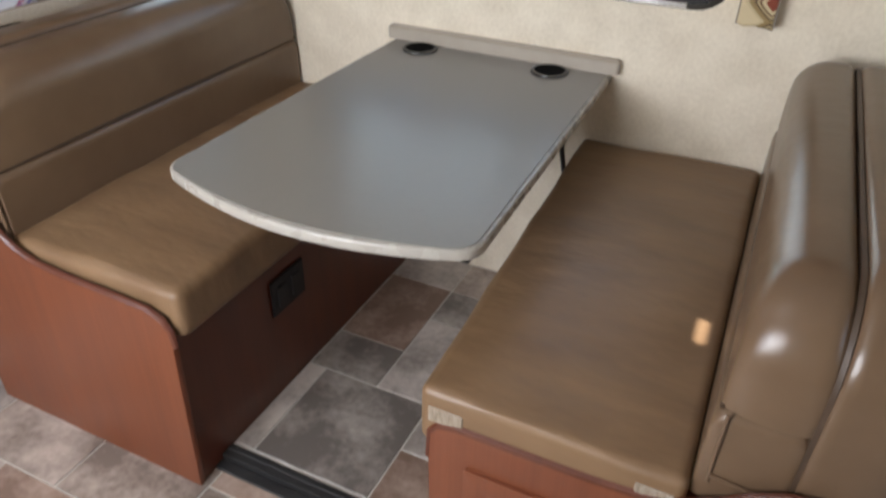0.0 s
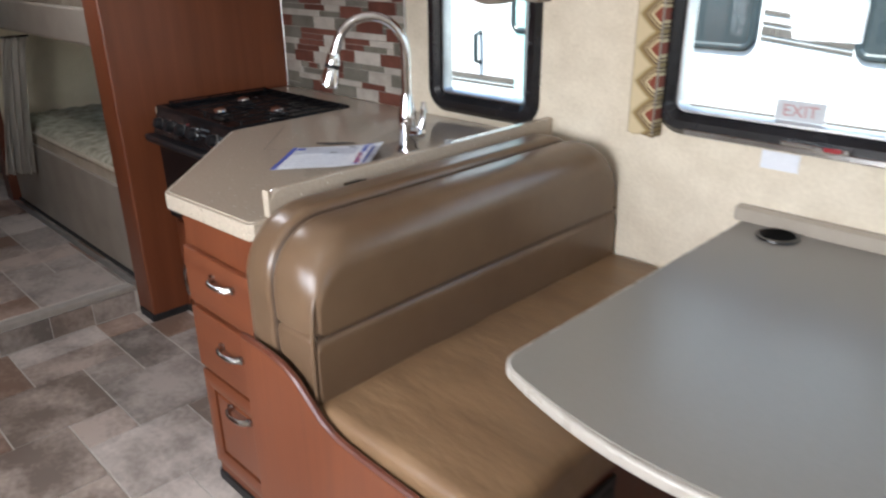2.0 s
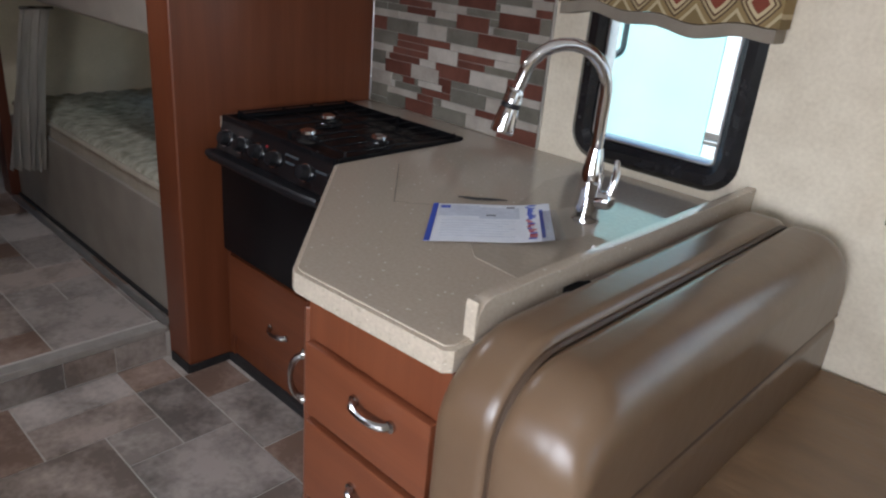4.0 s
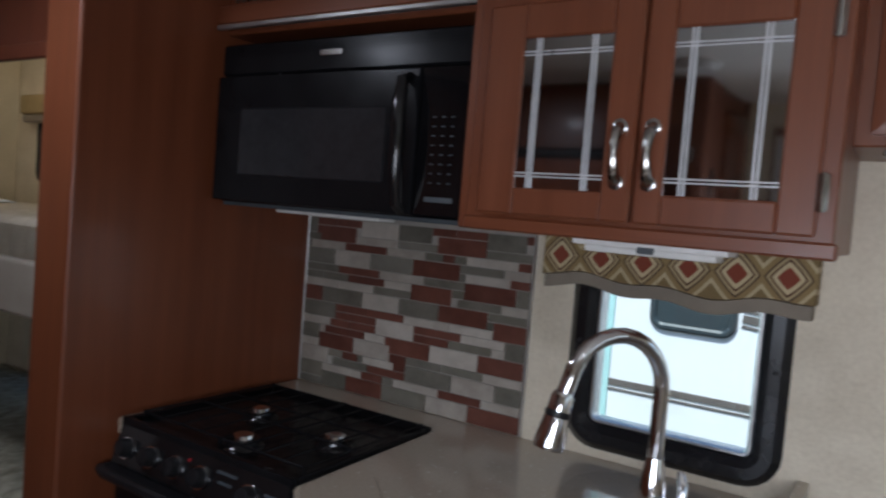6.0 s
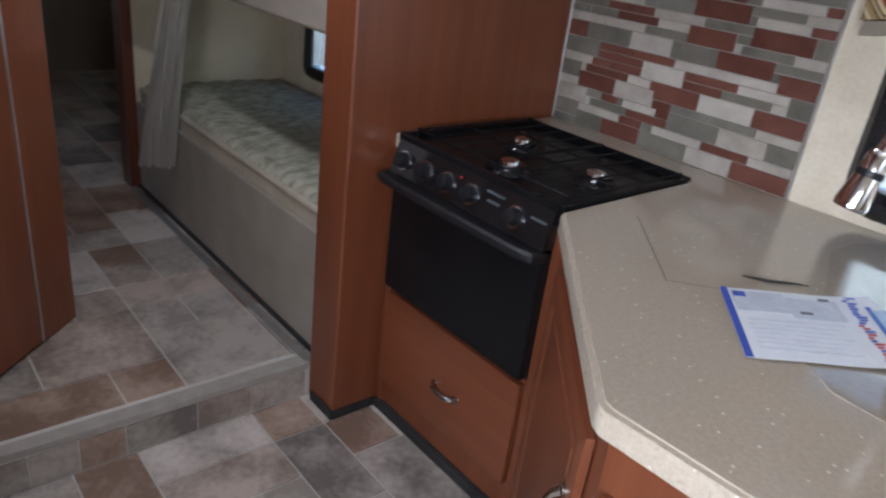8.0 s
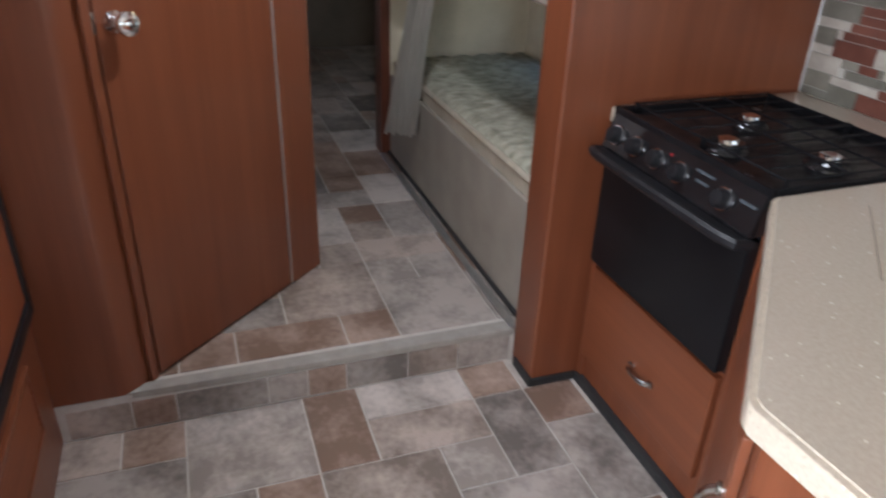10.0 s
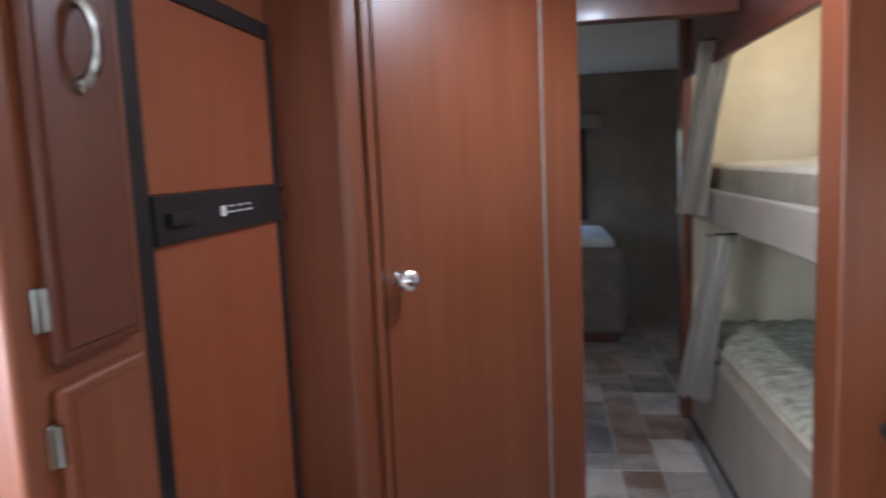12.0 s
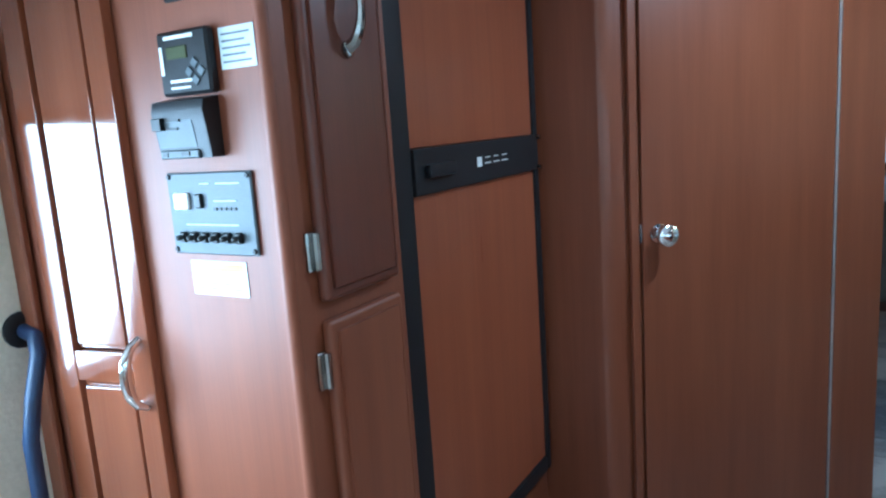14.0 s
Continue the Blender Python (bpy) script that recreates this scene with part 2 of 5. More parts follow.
def ikat_material(name, along, centre, period, horizontal=True, field=(0.20, 0.14, 0.06)):
    """Woven diamonds: rust centre, cream ring, dark and olive rings."""
    m = material(name, (0.30, 0.20, 0.09), (0.36, 0.25, 0.12), 20, 0.85, 0.3, 260)
    n, l = m.node_tree.nodes, m.node_tree.links
    b = n["Principled BSDF"]
    tc = n.new("ShaderNodeTexCoord")
    sp = n.new("ShaderNodeSeparateXYZ")
    l.new(tc.outputs["Object"], sp.inputs[0])

    def op(kind, a, c=None):
        q = n.new("ShaderNodeMath")
        q.operation = kind
        for i, v in enumerate((a, c)):
            if v is None:
                continue
            if isinstance(v, (int, float)):
                q.inputs[i].default_value = v
            else:
                l.new(v, q.inputs[i])
        return q.outputs[0]
    run, side = (sp.outputs["X"], sp.outputs["Z"]) if horizontal else (sp.outputs["Z"], sp.outputs["X"])
    u = op("ABSOLUTE", op("SUBTRACT", op("FRACT", op("DIVIDE", op("SUBTRACT", run, along), period)), 0.5))
    v = op("ABSOLUTE", op("DIVIDE", op("SUBTRACT", side, centre), period * 1.15))
    d = op("ADD", op("POWER", u, 1.15), op("POWER", v, 1.1))
    ramp = n.new("ShaderNodeValToRGB")
    e = ramp.color_ramp.elements
    ramp.color_ramp.interpolation = "CONSTANT"
    cols = [(0.0, (0.20, 0.045, 0.022)), (0.17, (0.55, 0.45, 0.27)), (0.26, (0.10, 0.05, 0.025)), (0.31, (0.42, 0.33, 0.18)), (0.37, (0.09, 0.055, 0.03)), (0.42, (0.27, 0.19, 0.08)), (0.55, (0.50, 0.41, 0.25)), (0.64, field)]
    e[0].position, e[0].color = cols[0][0], (*cols[0][1], 1)
    e[1].position, e[1].color = cols[1][0], (*cols[1][1], 1)
    for p, c in cols[2:]:
        q = e.new(p)
        q.color = (*c, 1)
    l.new(d, ramp.inputs["Fac"])
    for link in list(b.inputs["Base Color"].links):
        l.remove(link)
    l.new(ramp.outputs["Color"], b.inputs["Base Color"])
    return m


# ---- mesh helpers ----
ORIGIN = {}


def thing(name, origin, label, category, group="", kind=""):
    ob = new(name)
    ob.empty_display_size = 0.05
    ob.location = origin
    ORIGIN[ob] = Vector(origin)
    return tagged(ob, label, category, group, kind)


def flat_faces_first(me):
    """Corner normals weighted by face area, so that bevelled panels stay flat between their rounded edges."""
    around = [[] for _ in me.vertices]
    for p in me.polygons:
        for v in p.vertices:
            around[v].append((p.normal.copy(), p.area))
    limit = math.cos(radians(38))
    normals = []
    for p in me.polygons:
        for v in p.vertices:
            total = Vector((0, 0, 0))
            for n, a in around[v]:
                if n.dot(p.normal) > limit:
                    total += n * a
            normals.append(total.normalized() if total.length > 1e-12 else p.normal.copy())
    me.normals_split_custom_set(normals)


def to_mesh(bm, name, mat, offset=None, smooth=False):
    if offset is not None:
        bmesh.ops.translate(bm, verts=bm.verts, vec=-Vector(offset))
    bmesh.ops.recalc_face_normals(bm, faces=bm.faces)
    me = bpy.data.meshes.new(name)
    bm.to_mesh(me)
    bm.free()
    me.materials.append(mat)
    if smooth:
        for p in me.polygons:
            p.use_smooth = True
        me.set_sharp_from_angle(angle=radians(38))
        if len(me.polygons) < 2500:
            flat_faces_first(me)
    return me


def part(name, bm, mat, parent, label="", smooth=True):
    o = ORIGIN[parent]
    ob = new(name, to_mesh(bm, name, mat, o, smooth))
    ob.parent = parent
    ORIGIN[ob] = o
    return tagged(ob, label)


def single(name, bm, mat, label, category, kind="", origin=(0, 0, 0), smooth=True, group=""):
    ob = new(name, to_mesh(bm, name, mat, origin, smooth))
    ob.location = origin
    ORIGIN[ob] = Vector(origin)
    return tagged(ob, label, category, group, kind)


def box(x0, x1, y0, y1, z0, z1, bev=0.002, seg=1):
    bm = bmesh.new()
    bmesh.ops.create_cube(bm, size=1)
    for v in bm.verts:
        v.co = Vector(((x0 + x1) / 2 + v.co.x * (x1 - x0), (y0 + y1) / 2 + v.co.y * (y1 - y0), (z0 + z1) / 2 + v.co.z * (z1 - z0)))
    if bev:
        bmesh.ops.bevel(bm, geom=bm.edges[:], offset=bev, segments=seg, affect="EDGES", profile=0.6)
    return bm


def merge(*bms):
    out = bmesh.new()
    for b in bms:
        me = bpy.data.meshes.new("tmp")
        b.to_mesh(me)
        b.free()
        out.from_mesh(me)
        bpy.data.meshes.remove(me)
    return out


def prism(pts, axis, a, b, bev=0.002, seg=2, only_long=False):
    """Polygon pts in the two other axes (in order x,y,z without axis), extruded along axis from a to b."""
    bm = bmesh.new()

    def co(p, t):
        q = list(p)
        q.insert("xyz".index(axis), t)
        return q
    lo = [bm.verts.new(co(p, a)) for p in pts]
    hi = [bm.verts.new(co(p, b)) for p in pts]
    f0, f1 = bm.faces.new(lo), bm.faces.new(hi)
    for i in range(len(pts)):
        j = (i + 1) % len(pts)
        bm.faces.new((lo[i], lo[j], hi[j], hi[i]))
    bmesh.ops.recalc_face_normals(bm, faces=bm.faces)
    if bev:
        rim = [e for e in bm.edges if len({f in (f0, f1) for f in e.link_faces}) == 2]
        bmesh.ops.bevel(bm, geom=rim, offset=bev, segments=seg, affect="EDGES", profile=0.6)
    return bm


def tube(path, r, seg=10, cap=True):
    bm = bmesh.new()
    rings = []
    pts = [Vector(p) for p in path]
    ref = None
    for i, p in enumerate(pts):
        d = (pts[min(i + 1, len(pts) - 1)] - pts[max(i - 1, 0)]).normalized()
        if ref is None:
            ref = d.orthogonal().normalized()
        ref = (ref - d * ref.dot(d)).normalized()
        s = d.cross(ref)
        rr = r[i] if isinstance(r, (list, tuple)) else r
        rings.append([bm.verts.new(p + ref * rr * math.cos(2 * math.pi * k / seg) + s * rr * math.sin(2 * math.pi * k / seg)) for k in range(seg)])
    for a, b in zip(rings, rings[1:]):
        for k in range(seg):
            bm.faces.new((a[k], a[(k + 1) % seg], b[(k + 1) % seg], b[k]))
    if cap:
        bm.faces.new(rings[0])
        bm.faces.new(rings[-1])
    return bm


def lathe(profile, centre, direction=(0, 0, 1), seg=20):
    d = Vector(direction).normalized()
    return tube([Vector(centre) + d * h for h, _ in profile], [max(r, 0.0004) for _, r in profile], seg)


def ring_frame(x0, x1, z0, z1, y0, y1, w, r, seg=6):
    """A rounded rectangular frame in the xz plane, w wide, outer corner radius r, from y0 to y1."""
    def loop(a, b, c, d, rad):
        pts = []
        for cx, cz, s in ((b - rad, d - rad, 0), (a + rad, d - rad, 90), (a + rad, c + rad, 180), (b - rad, c + rad, 270)):
            for k in range(seg + 1):
                t = radians(s + 90 * k / seg)
                pts.append((cx + rad * math.cos(t), cz + rad * math.sin(t)))
        return pts
    bm = bmesh.new()
    o, i = loop(x0, x1, z0, z1, r), loop(x0 + w, x1 - w, z0 + w, z1 - w, max(0.006, r - w))
    m = loop(x0 + 0.3 * w, x1 - 0.3 * w, z0 + 0.3 * w, z1 - 0.3 * w, max(0.006, r - 0.3 * w))
    m2 = loop(x0 + 0.7 * w, x1 - 0.7 * w, z0 + 0.7 * w, z1 - 0.7 * w, max(0.006, r - 0.7 * w))
    dy = 0.25 * (y1 - y0)
    loops = []
    for pts, y in ((o, y1), (o, y0 + dy), (m, y0), (m2, y0), (i, y0 + dy), (i, y1)):
        loops.append([bm.verts.new((p[0], y, p[1])) for p in pts])
    n = len(o)
    for a, b in zip(loops, loops[1:] + loops[:1]):
        for k in range(n):
            bm.faces.new((a[k], a[(k + 1) % n], b[(k + 1) % n], b[k]))
    return bm


def slab_outline(a0, a1, z0, z1, r, seg=6):
    pts = [(a0, z0), (a1, z0)]
    for c, s in ((a1 - r, 0), (a0 + r, 90)):
        for k in range(seg + 1):
            t = radians(s + 90 * k / seg)
            pts.append((c + r * math.cos(t), z1 - r + r * math.sin(t)))
    return pts


def cushion_slab(x0, x1, y0, y1, z0, z1, r, e0, e1, steps=6, yi=0.3):
    """Upholstered slab: yz outline with rounded top corners, rolled over along x with radii e0 and e1."""
    bm = bmesh.new()
    stations = []
    for k in range(steps + 1):
        t = math.pi / 2 * k / steps
        stations.append((x0 + e0 * (1 - math.cos(t)), e0 * (1 - math.sin(t))))
    for k in range(steps + 1):
        t = math.pi / 2 * k / steps
        stations.append((x1 - e1 + e1 * math.sin(t), e1 * (1 - math.cos(t))))
    loops = []
    for x, i in stations:
        pts = slab_outline(y0 + yi * i, y1 - yi * i, z0, z1 - i, max(r - 0.5 * i, 0.02), 8)
        loops.append([bm.verts.new((x, p[0], p[1])) for p in pts])
    n = len(loops[0])
    for a, b in zip(loops, loops[1:]):
        for k in range(n):
            bm.faces.new((a[k], a[(k + 1) % n], b[(k + 1) % n], b[k]))
    bm.faces.new(loops[0])
    bm.faces.new(loops[-1])
    return bm


def soft_box(x0, x1, y0, y1, z0, z1, rad, crown=0.0, nx=10, ny=20, wrinkle=0.0, seed=1.0):
    """Cushion: rounded box with a crowned, slightly creased top."""
    bm = box(x0, x1, y0, y1, z0, z1, rad, 4)
    bmesh.ops.subdivide_edges(bm, edges=[e for e in bm.edges if e.calc_length() > 0.12], cuts=10, use_grid_fill=True)
    for v in bm.verts:
        u, w = (v.co.x - x0) / (x1 - x0), (v.co.y - y0) / (y1 - y0)
        if v.co.z > (z0 + z1) / 2:
            v.co.z += crown * max(0, math.sin(math.pi * u)) ** 0.6 * max(0, math.sin(math.pi * w)) ** 0.6
            v.co.z += wrinkle * (noise.noise(Vector((v.co.x * 3, v.co.y * 14, seed))) + 0.6 * noise.noise(Vector((v.co.x * 9, v.co.y * 22, seed + 4))))
    return bm


def raised_panel(x0, x1, z0, z1, y, depth=0.012, inset=0.05, face=-1):
    """Door in the xz plane: frame rails with a bevelled field; y is the back, it stands out along face*y."""
    f = face
    rails = [ring_frame(x0, x1, z0, z1, y + f * depth, y, inset, 0.006, 2)]
    d = depth * 0.8
    field = box(x0 + inset + 0.004, x1 - inset - 0.004, min(y, y + f * d), max(y, y + f * d), z0 + inset + 0.004, z1 - inset - 0.004, min(0.008, d * 0.9), 1)
    return rails, field


def rot(bm, centre, axis, deg):
    bmesh.ops.rotate(bm, verts=bm.verts, cent=Vector(centre), matrix=Matrix.Rotation(radians(deg), 3, axis))
    return bm


# ---- structure ----
def structure(name, bm, mat, label, smooth=False):
    return single(name, bm, mat, label, name.split("_")[0], "structure", smooth=smooth)


CEIL = 2.11
UP = 0.125          # height of the raised hall floor
floor = structure("floor", box(-0.155, 5.5, -2.72, 0, -0.06, -0.003, 0), grout, "slate-look vinyl tile floor with pale joints")
hall_floor = structure("floor_hall", box(-4.4, -0.156, -2.72, 0, -0.06, UP - 0.003, 0), grout, "raised slate-look vinyl hall floor")
slide_floor = structure("floor_slide", box(2.19, 2.83, -1.05, 0, 0.0, 0.019, 0), grout, "slate-look vinyl floor under the table")
# Ceiling opening and vent are unseen, added to shape the seat's sun spot.
VENT = (2.87, 3.23, -1.85, -1.49)
structure("ceiling", merge(box(-4.45, VENT[0], -2.78, 0.06, CEIL, CEIL + 0.05, 0), box(VENT[1], 5.55, -2.78, 0.06, CEIL, CEIL + 0.05, 0), box(VENT[0], VENT[1], -2.78, VENT[2], CEIL, CEIL + 0.05, 0), box(VENT[0], VENT[1], VENT[3], 0.06, CEIL, CEIL + 0.05, 0)), ceil_mat, "cream ceiling panels")
sun_spot_vent = thing("sun_spot_vent", (3.05, -1.67, CEIL), "unseen added roof vent whose lid gap throws a sun spot on the seat", "vent", kind="structure")
part("vent_frame", merge(box(2.84, 2.87, -1.88, -1.46, CEIL - 0.012, CEIL, 0.003), box(3.23, 3.26, -1.88, -1.46, CEIL - 0.012, CEIL, 0.003), box(2.87, 3.23, -1.88, -1.85, CEIL - 0.012, CEIL, 0.003), box(2.87, 3.23, -1.49, -1.46, CEIL - 0.012, CEIL, 0.003)), white_plastic, sun_spot_vent)
# the slit in the lid is sized to lay a sliver of sun on the seat
part("vent_lid", merge(box(2.86, 3.031, -1.86, -1.48, 2.161, 2.165, 0), box(3.053, 3.24, -1.86, -1.48, 2.161, 2.165, 0), box(3.031, 3.053, -1.86, -1.715, 2.161, 2.165, 0), box(3.031, 3.053, -1.640, -1.48, 2.161, 2.165, 0)), white_plastic, sun_spot_vent)


def wall_x(name, y0, y1, x0, x1, z0, z1, holes, mat, label):
    """Wall along x with rectangular openings (xa, xb, za, zb), which may share columns."""
    xs = sorted({x0, x1, *[h[0] for h in holes], *[h[1] for h in holes]})
    bms = []
    for a, b in zip(xs, xs[1:]):
        cuts = sorted((h[2], h[3]) for h in holes if h[0] <= a + 1e-6 and h[1] >= b - 1e-6)
        z = z0
        for c, d in cuts:
            if c > z:
                bms.append(box(a, b, y0, y1, z, c, 0))
            z = d
        if z < z1:
            bms.append(box(a, b, y0, y1, z, z1, 0))
    return structure(name, merge(*bms), mat, label)


SMALL = (0.95, 1.40, 0.965, 1.44)
BIG = (1.865, 3.055, 1.025, 1.60)
BLOW = (-1.60, -1.10, 0.715, 1.0)
BUP = (-1.645, -1.10, 1.50, 1.76)
wall_x("wall_window_side", 0, 0.06, -4.4, 5.5, -0.06, CEIL, [SMALL, BIG, BLOW, BUP], wallpaper, "beige mottled wallboard with windows")
wall_x("wall_entry_side", -2.78, -2.72, -4.4, 5.5, -0.06, CEIL, [(1.085, 1.705, 0.2, 1.96), (1.76, 2.82, 0.98, 1.62), (-4.0, -3.2, 1.05, 1.55)], wallpaper, "beige wallboard with the entry opening")
wf = [box(5.5, 5.56, -2.72, 0, -0.06, 0.92, 0), box(5.5, 5.56, -2.72, 0, 1.79, CEIL, 0), box(5.5, 5.56, -2.72, -2.2, 0.92, 1.79, 0), box(5.5, 5.56, -0.3, 0, 0.92, 1.79, 0)]
structure("wall_cab_end", merge(*wf), wallpaper, "beige front wall with a windscreen opening")
bw = [box(-4.46, -4.4, -2.72, 0, -0.06, 0.95, 0), box(-4.46, -4.4, -2.72, 0, 1.62, CEIL, 0), box(-4.46, -4.4, -2.72, -1.62, 0.95, 1.62, 0), box(-4.46, -4.4, -1.14, 0, 0.95, 1.62, 0)]
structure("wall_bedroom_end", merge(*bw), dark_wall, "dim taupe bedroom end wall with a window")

# washroom block with the angled door wall
A, B = Vector((-0.22, -1.90, 0)), Vector((-0.753, -1.329, 0))
D = (B - A).normalized()
N = Vector((D.y, -D.x, 0))
if N.x < 0:
    N = -N
plan = [(-0.155, -2.15), (-0.155, -1.985), (-0.160, -1.968), (-0.172, -1.952), (-0.753, -1.329), (-2.1, -1.329), (-2.1, -2.715), (-0.155, -2.715)]
wash = structure("wall_washroom", prism(plan, "z", UP, CEIL, 0), wood_v, "cherry wood washroom wall set at an angle", True)


def on_diag(bm):
    """Moves a mesh built in (along, out, up) coordinates onto the angled wall."""
    m = Matrix(((D.x, N.x, 0, A.x), (D.y, N.y, 0, A.y), (0, 0, 1, 0), (0, 0, 0, 1)))
    bmesh.ops.transform(bm, matrix=m, verts=bm.verts)
    return bm


door = thing("door_1", (A.x, A.y, UP), "closed flat cherry wood washroom door with a round knob", "door", kind="structure")
part("leaf", on_diag(box(0.006, 0.606, 0.001, 0.012, UP + 0.012, 1.99, 0.002)), wood_v, door)
part("edge_strip", on_diag(box(0.607, 0.613, 0.001, 0.015, UP + 0.012, 1.99, 0.001)), alu, door, "pale metal edge strip")
part("jamb", on_diag(box(-0.03, -0.004, 0.001, 0.016, UP + 0.004, CEIL - 0.002, 0.003)), wood_v, door)
part("jamb", on_diag(box(0.618, 0.780, 0.001, 0.010, UP + 0.004, CEIL - 0.002, 0.003)), wood_v, door)
part("head_trim", on_diag(box(-0.004, 0.618, 0.001, 0.014, 1.995, CEIL - 0.002, 0.003)), wood_v, door)
knob = part("knob", on_diag(lathe([(0.0, 0.026), (0.006, 0.026), (0.009, 0.012), (0.028, 0.011), (0.034, 0.024), (0.046, 0.030), (0.058, 0.028), (0.066, 0.018), (0.068, 0.004)], (0.052, 0.012, 1.122), (0, 1, 0), 20)), chrome, door, "polished chrome knob")
part("strike_plate", on_diag(box(-0.006, 0.002, 0.014, 0.018, 1.10, 1.15, 0.001)), nickel, door)

# kitchen end panel, bunk walls, hall header
structure("wall_kitchen_end", box(-0.145, 0.0, -0.792, 0, 0.0, CEIL, 0.010, 3), wood_v, "cherry wood end panel between range and bunks", True)
structure("trim_panel_foot", merge(box(-0.12, 0.006, -0.800, -0.792, 0.0, 0.035, 0.001), box(0.0, 0.008, -0.792, -0.635, 0.0, 0.03, 0.001)), black_rubber, "black rubber foot strip")
structure("wall_bunk_end", box(-1.95, -1.86, -0.79, 0, UP, CEIL, 0.004), bunk_wall, "tan wallboard at the end of the bunks")
structure("trim_bunk_post", box(-1.955, -1.845, -0.795, -0.745, UP, CEIL, 0.006, 2), wood_dark, "dark cherry post at the end of the bunks", True)
structure("wall_bunk_head", box(-0.15, -0.146, -0.78, 0, UP, CEIL, 0), bunk_wall, "tan wallboard at the head of the bunks")
structure("trim_bunk_fascia", merge(box(-1.845, -0.146, -0.765, -0.725, 1.80, CEIL, 0.003), box(-1.845, -0.146, -0.780, -0.764, 1.785, 1.825, 0.004)), wood_dark, "dark cherry board over the bunk opening", True)
structure("trim_hall_header", box(-0.98, -0.90, -1.328, -0.781, 1.905, CEIL, 0.004), wood_dark, "dark cherry header over the hall", True)
structure("trim_step_nosing", prism([(-0.197, -2.148), (-0.158, -2.148), (-0.143, -0.795), (-0.197, -0.795)], "z", UP - 0.022, UP + 0.004, 0.005, 2), material("pale_step_nosing", (0.30, 0.28, 0.245), (0.38, 0.355, 0.315), 25, 0.45, 0.1, 90), "pale vinyl step nosing", True)
structure("trim_bunk_skirting", merge(box(-1.845, -0.15, -0.762, -0.745, UP, UP + 0.016, 0.002), ), black_rubber, "black strip along the bunk base")
structure("trim_hall_strip", box(-1.845, -0.15, -0.805, -0.775, UP, UP + 0.006, 0.002), alu, "pale floor strip beside the bunk")
structure("trim_slide_lip", merge(box(2.19, 2.84, -1.078, -1.05, 0.0, 0.024, 0.004, 2), box(2.19, 2.84, -1.058, -1.04, 0.019, 0.026, 0.002), box(2.19, 2.84, -1.11, -1.078, 0.0, 0.008, 0.003)), black_rubber, "black rubber lip at the slide-out floor", True)

# fridge and pantry wall
structure("wall_fridge_surround", merge(box(-0.155, 0.626, -2.72, -2.165, 0.0, 0.44, 0.002), box(-0.155, 0.626, -2.72, -2.165, 1.825, CEIL, 0.002), box(0.604, 0.626, -2.72, -2.165, 0.44, 1.825, 0), box(-0.155, -0.135, -2.72, -2.165, 0.44, 1.825, 0)), wood_v, "cherry wood surround of the refrigerator", True)


# ---- windows ----
def window(name, hole, frame_w, rad, label, mullions=(), out=0.018, drop=0.0):
    xa, xb, za, zb = hole
    w = thing(name, ((xa + xb) / 2, 0, za), label, "window", kind="structure")
    part("window_frame", ring_frame(xa - 0.03, xb + 0.03, za - 0.03, zb + 0.03, -out, 0.05, frame_w, rad), frame_black, w, "black rounded window frame")
    part("inner_track", ring_frame(xa - 0.03 + frame_w, xb + 0.03 - frame_w, za - 0.03 + frame_w, zb + 0.03 - frame_w, 0.004, 0.045, 0.014, max(0.02, rad - frame_w)), alu, w, "grey metal track")
    fm = frame_w * 0.5 - 0.03
    for k in range(3):
        sz = za + rad + (zb - za - 2 * rad) * k / 2
        for sx in (xa + fm, xb - fm):
            part("screw", lathe([(0, 0.005), (0.002, 0.004)], (sx, -out - 0.0005, sz), (0, -1, 0), 10), black_rubber, w)
    xs = [xa, *mullions, xb]
    for m in mullions:
        part("mullion", box(m - 0.022, m + 0.022, -0.006, 0.04, za, zb, 0.004), black_plastic, w)
    for a, b in zip(xs, xs[1:]):
        p = part("pane", box(a, b, 0.030, 0.034, za, zb, 0), window_glass, w, smooth=False)
        p.visible_shadow = False
    return w


window("window_1", SMALL, 0.062, 0.085, "small black-framed sink window with rounded corners")
big_w = window("window_2", BIG, 0.058, 0.09, "wide black-framed dinette window with rounded corners", (2.555,))
window("window_3", BLOW, 0.05, 0.06, "black-framed lower bunk window")
window("window_4", BUP, 0.05, 0.06, "black-framed upper bunk window")
part("latch", merge(box(2.20, 2.36, -0.034, -0.018, 1.018, 1.030, 0.003), box(2.28, 2.33, -0.045, -0.03, 1.016, 1.032, 0.003)), nickel, big_w)
part("latch_tab", box(2.305, 2.345, -0.048, -0.034, 1.021, 1.031, 0.003), red_plastic, big_w, "red escape latch")
part("sill_track", box(1.94, 2.98, -0.024, -0.014, 1.001, 1.017, 0.002), nickel, big_w, "grey metal lower track")
bedwin = thing("window_5", (-4.4, -1.38, 0.95), "bright bedroom window with dark bars", "window", kind="structure")
part("window_frame", merge(box(-4.41, -4.37, -1.66, -1.60, 0.91, 1.66, 0.004), box(-4.41, -4.37, -1.16, -1.11, 0.91, 1.66, 0.004), box(-4.41, -4.37, -1.60, -1.16, 0.91, 0.96, 0.004), box(-4.41, -4.37, -1.60, -1.16, 1.61, 1.66, 0.004)), black_plastic, bedwin)
part("bar", box(-4.40, -4.38, -1.60, -1.16, 1.40, 1.43, 0.002), black_plastic, bedwin)
part("bar", box(-4.40, -4.38, -1.60, -1.16, 1.18, 1.20, 0.002), black_plastic, bedwin)
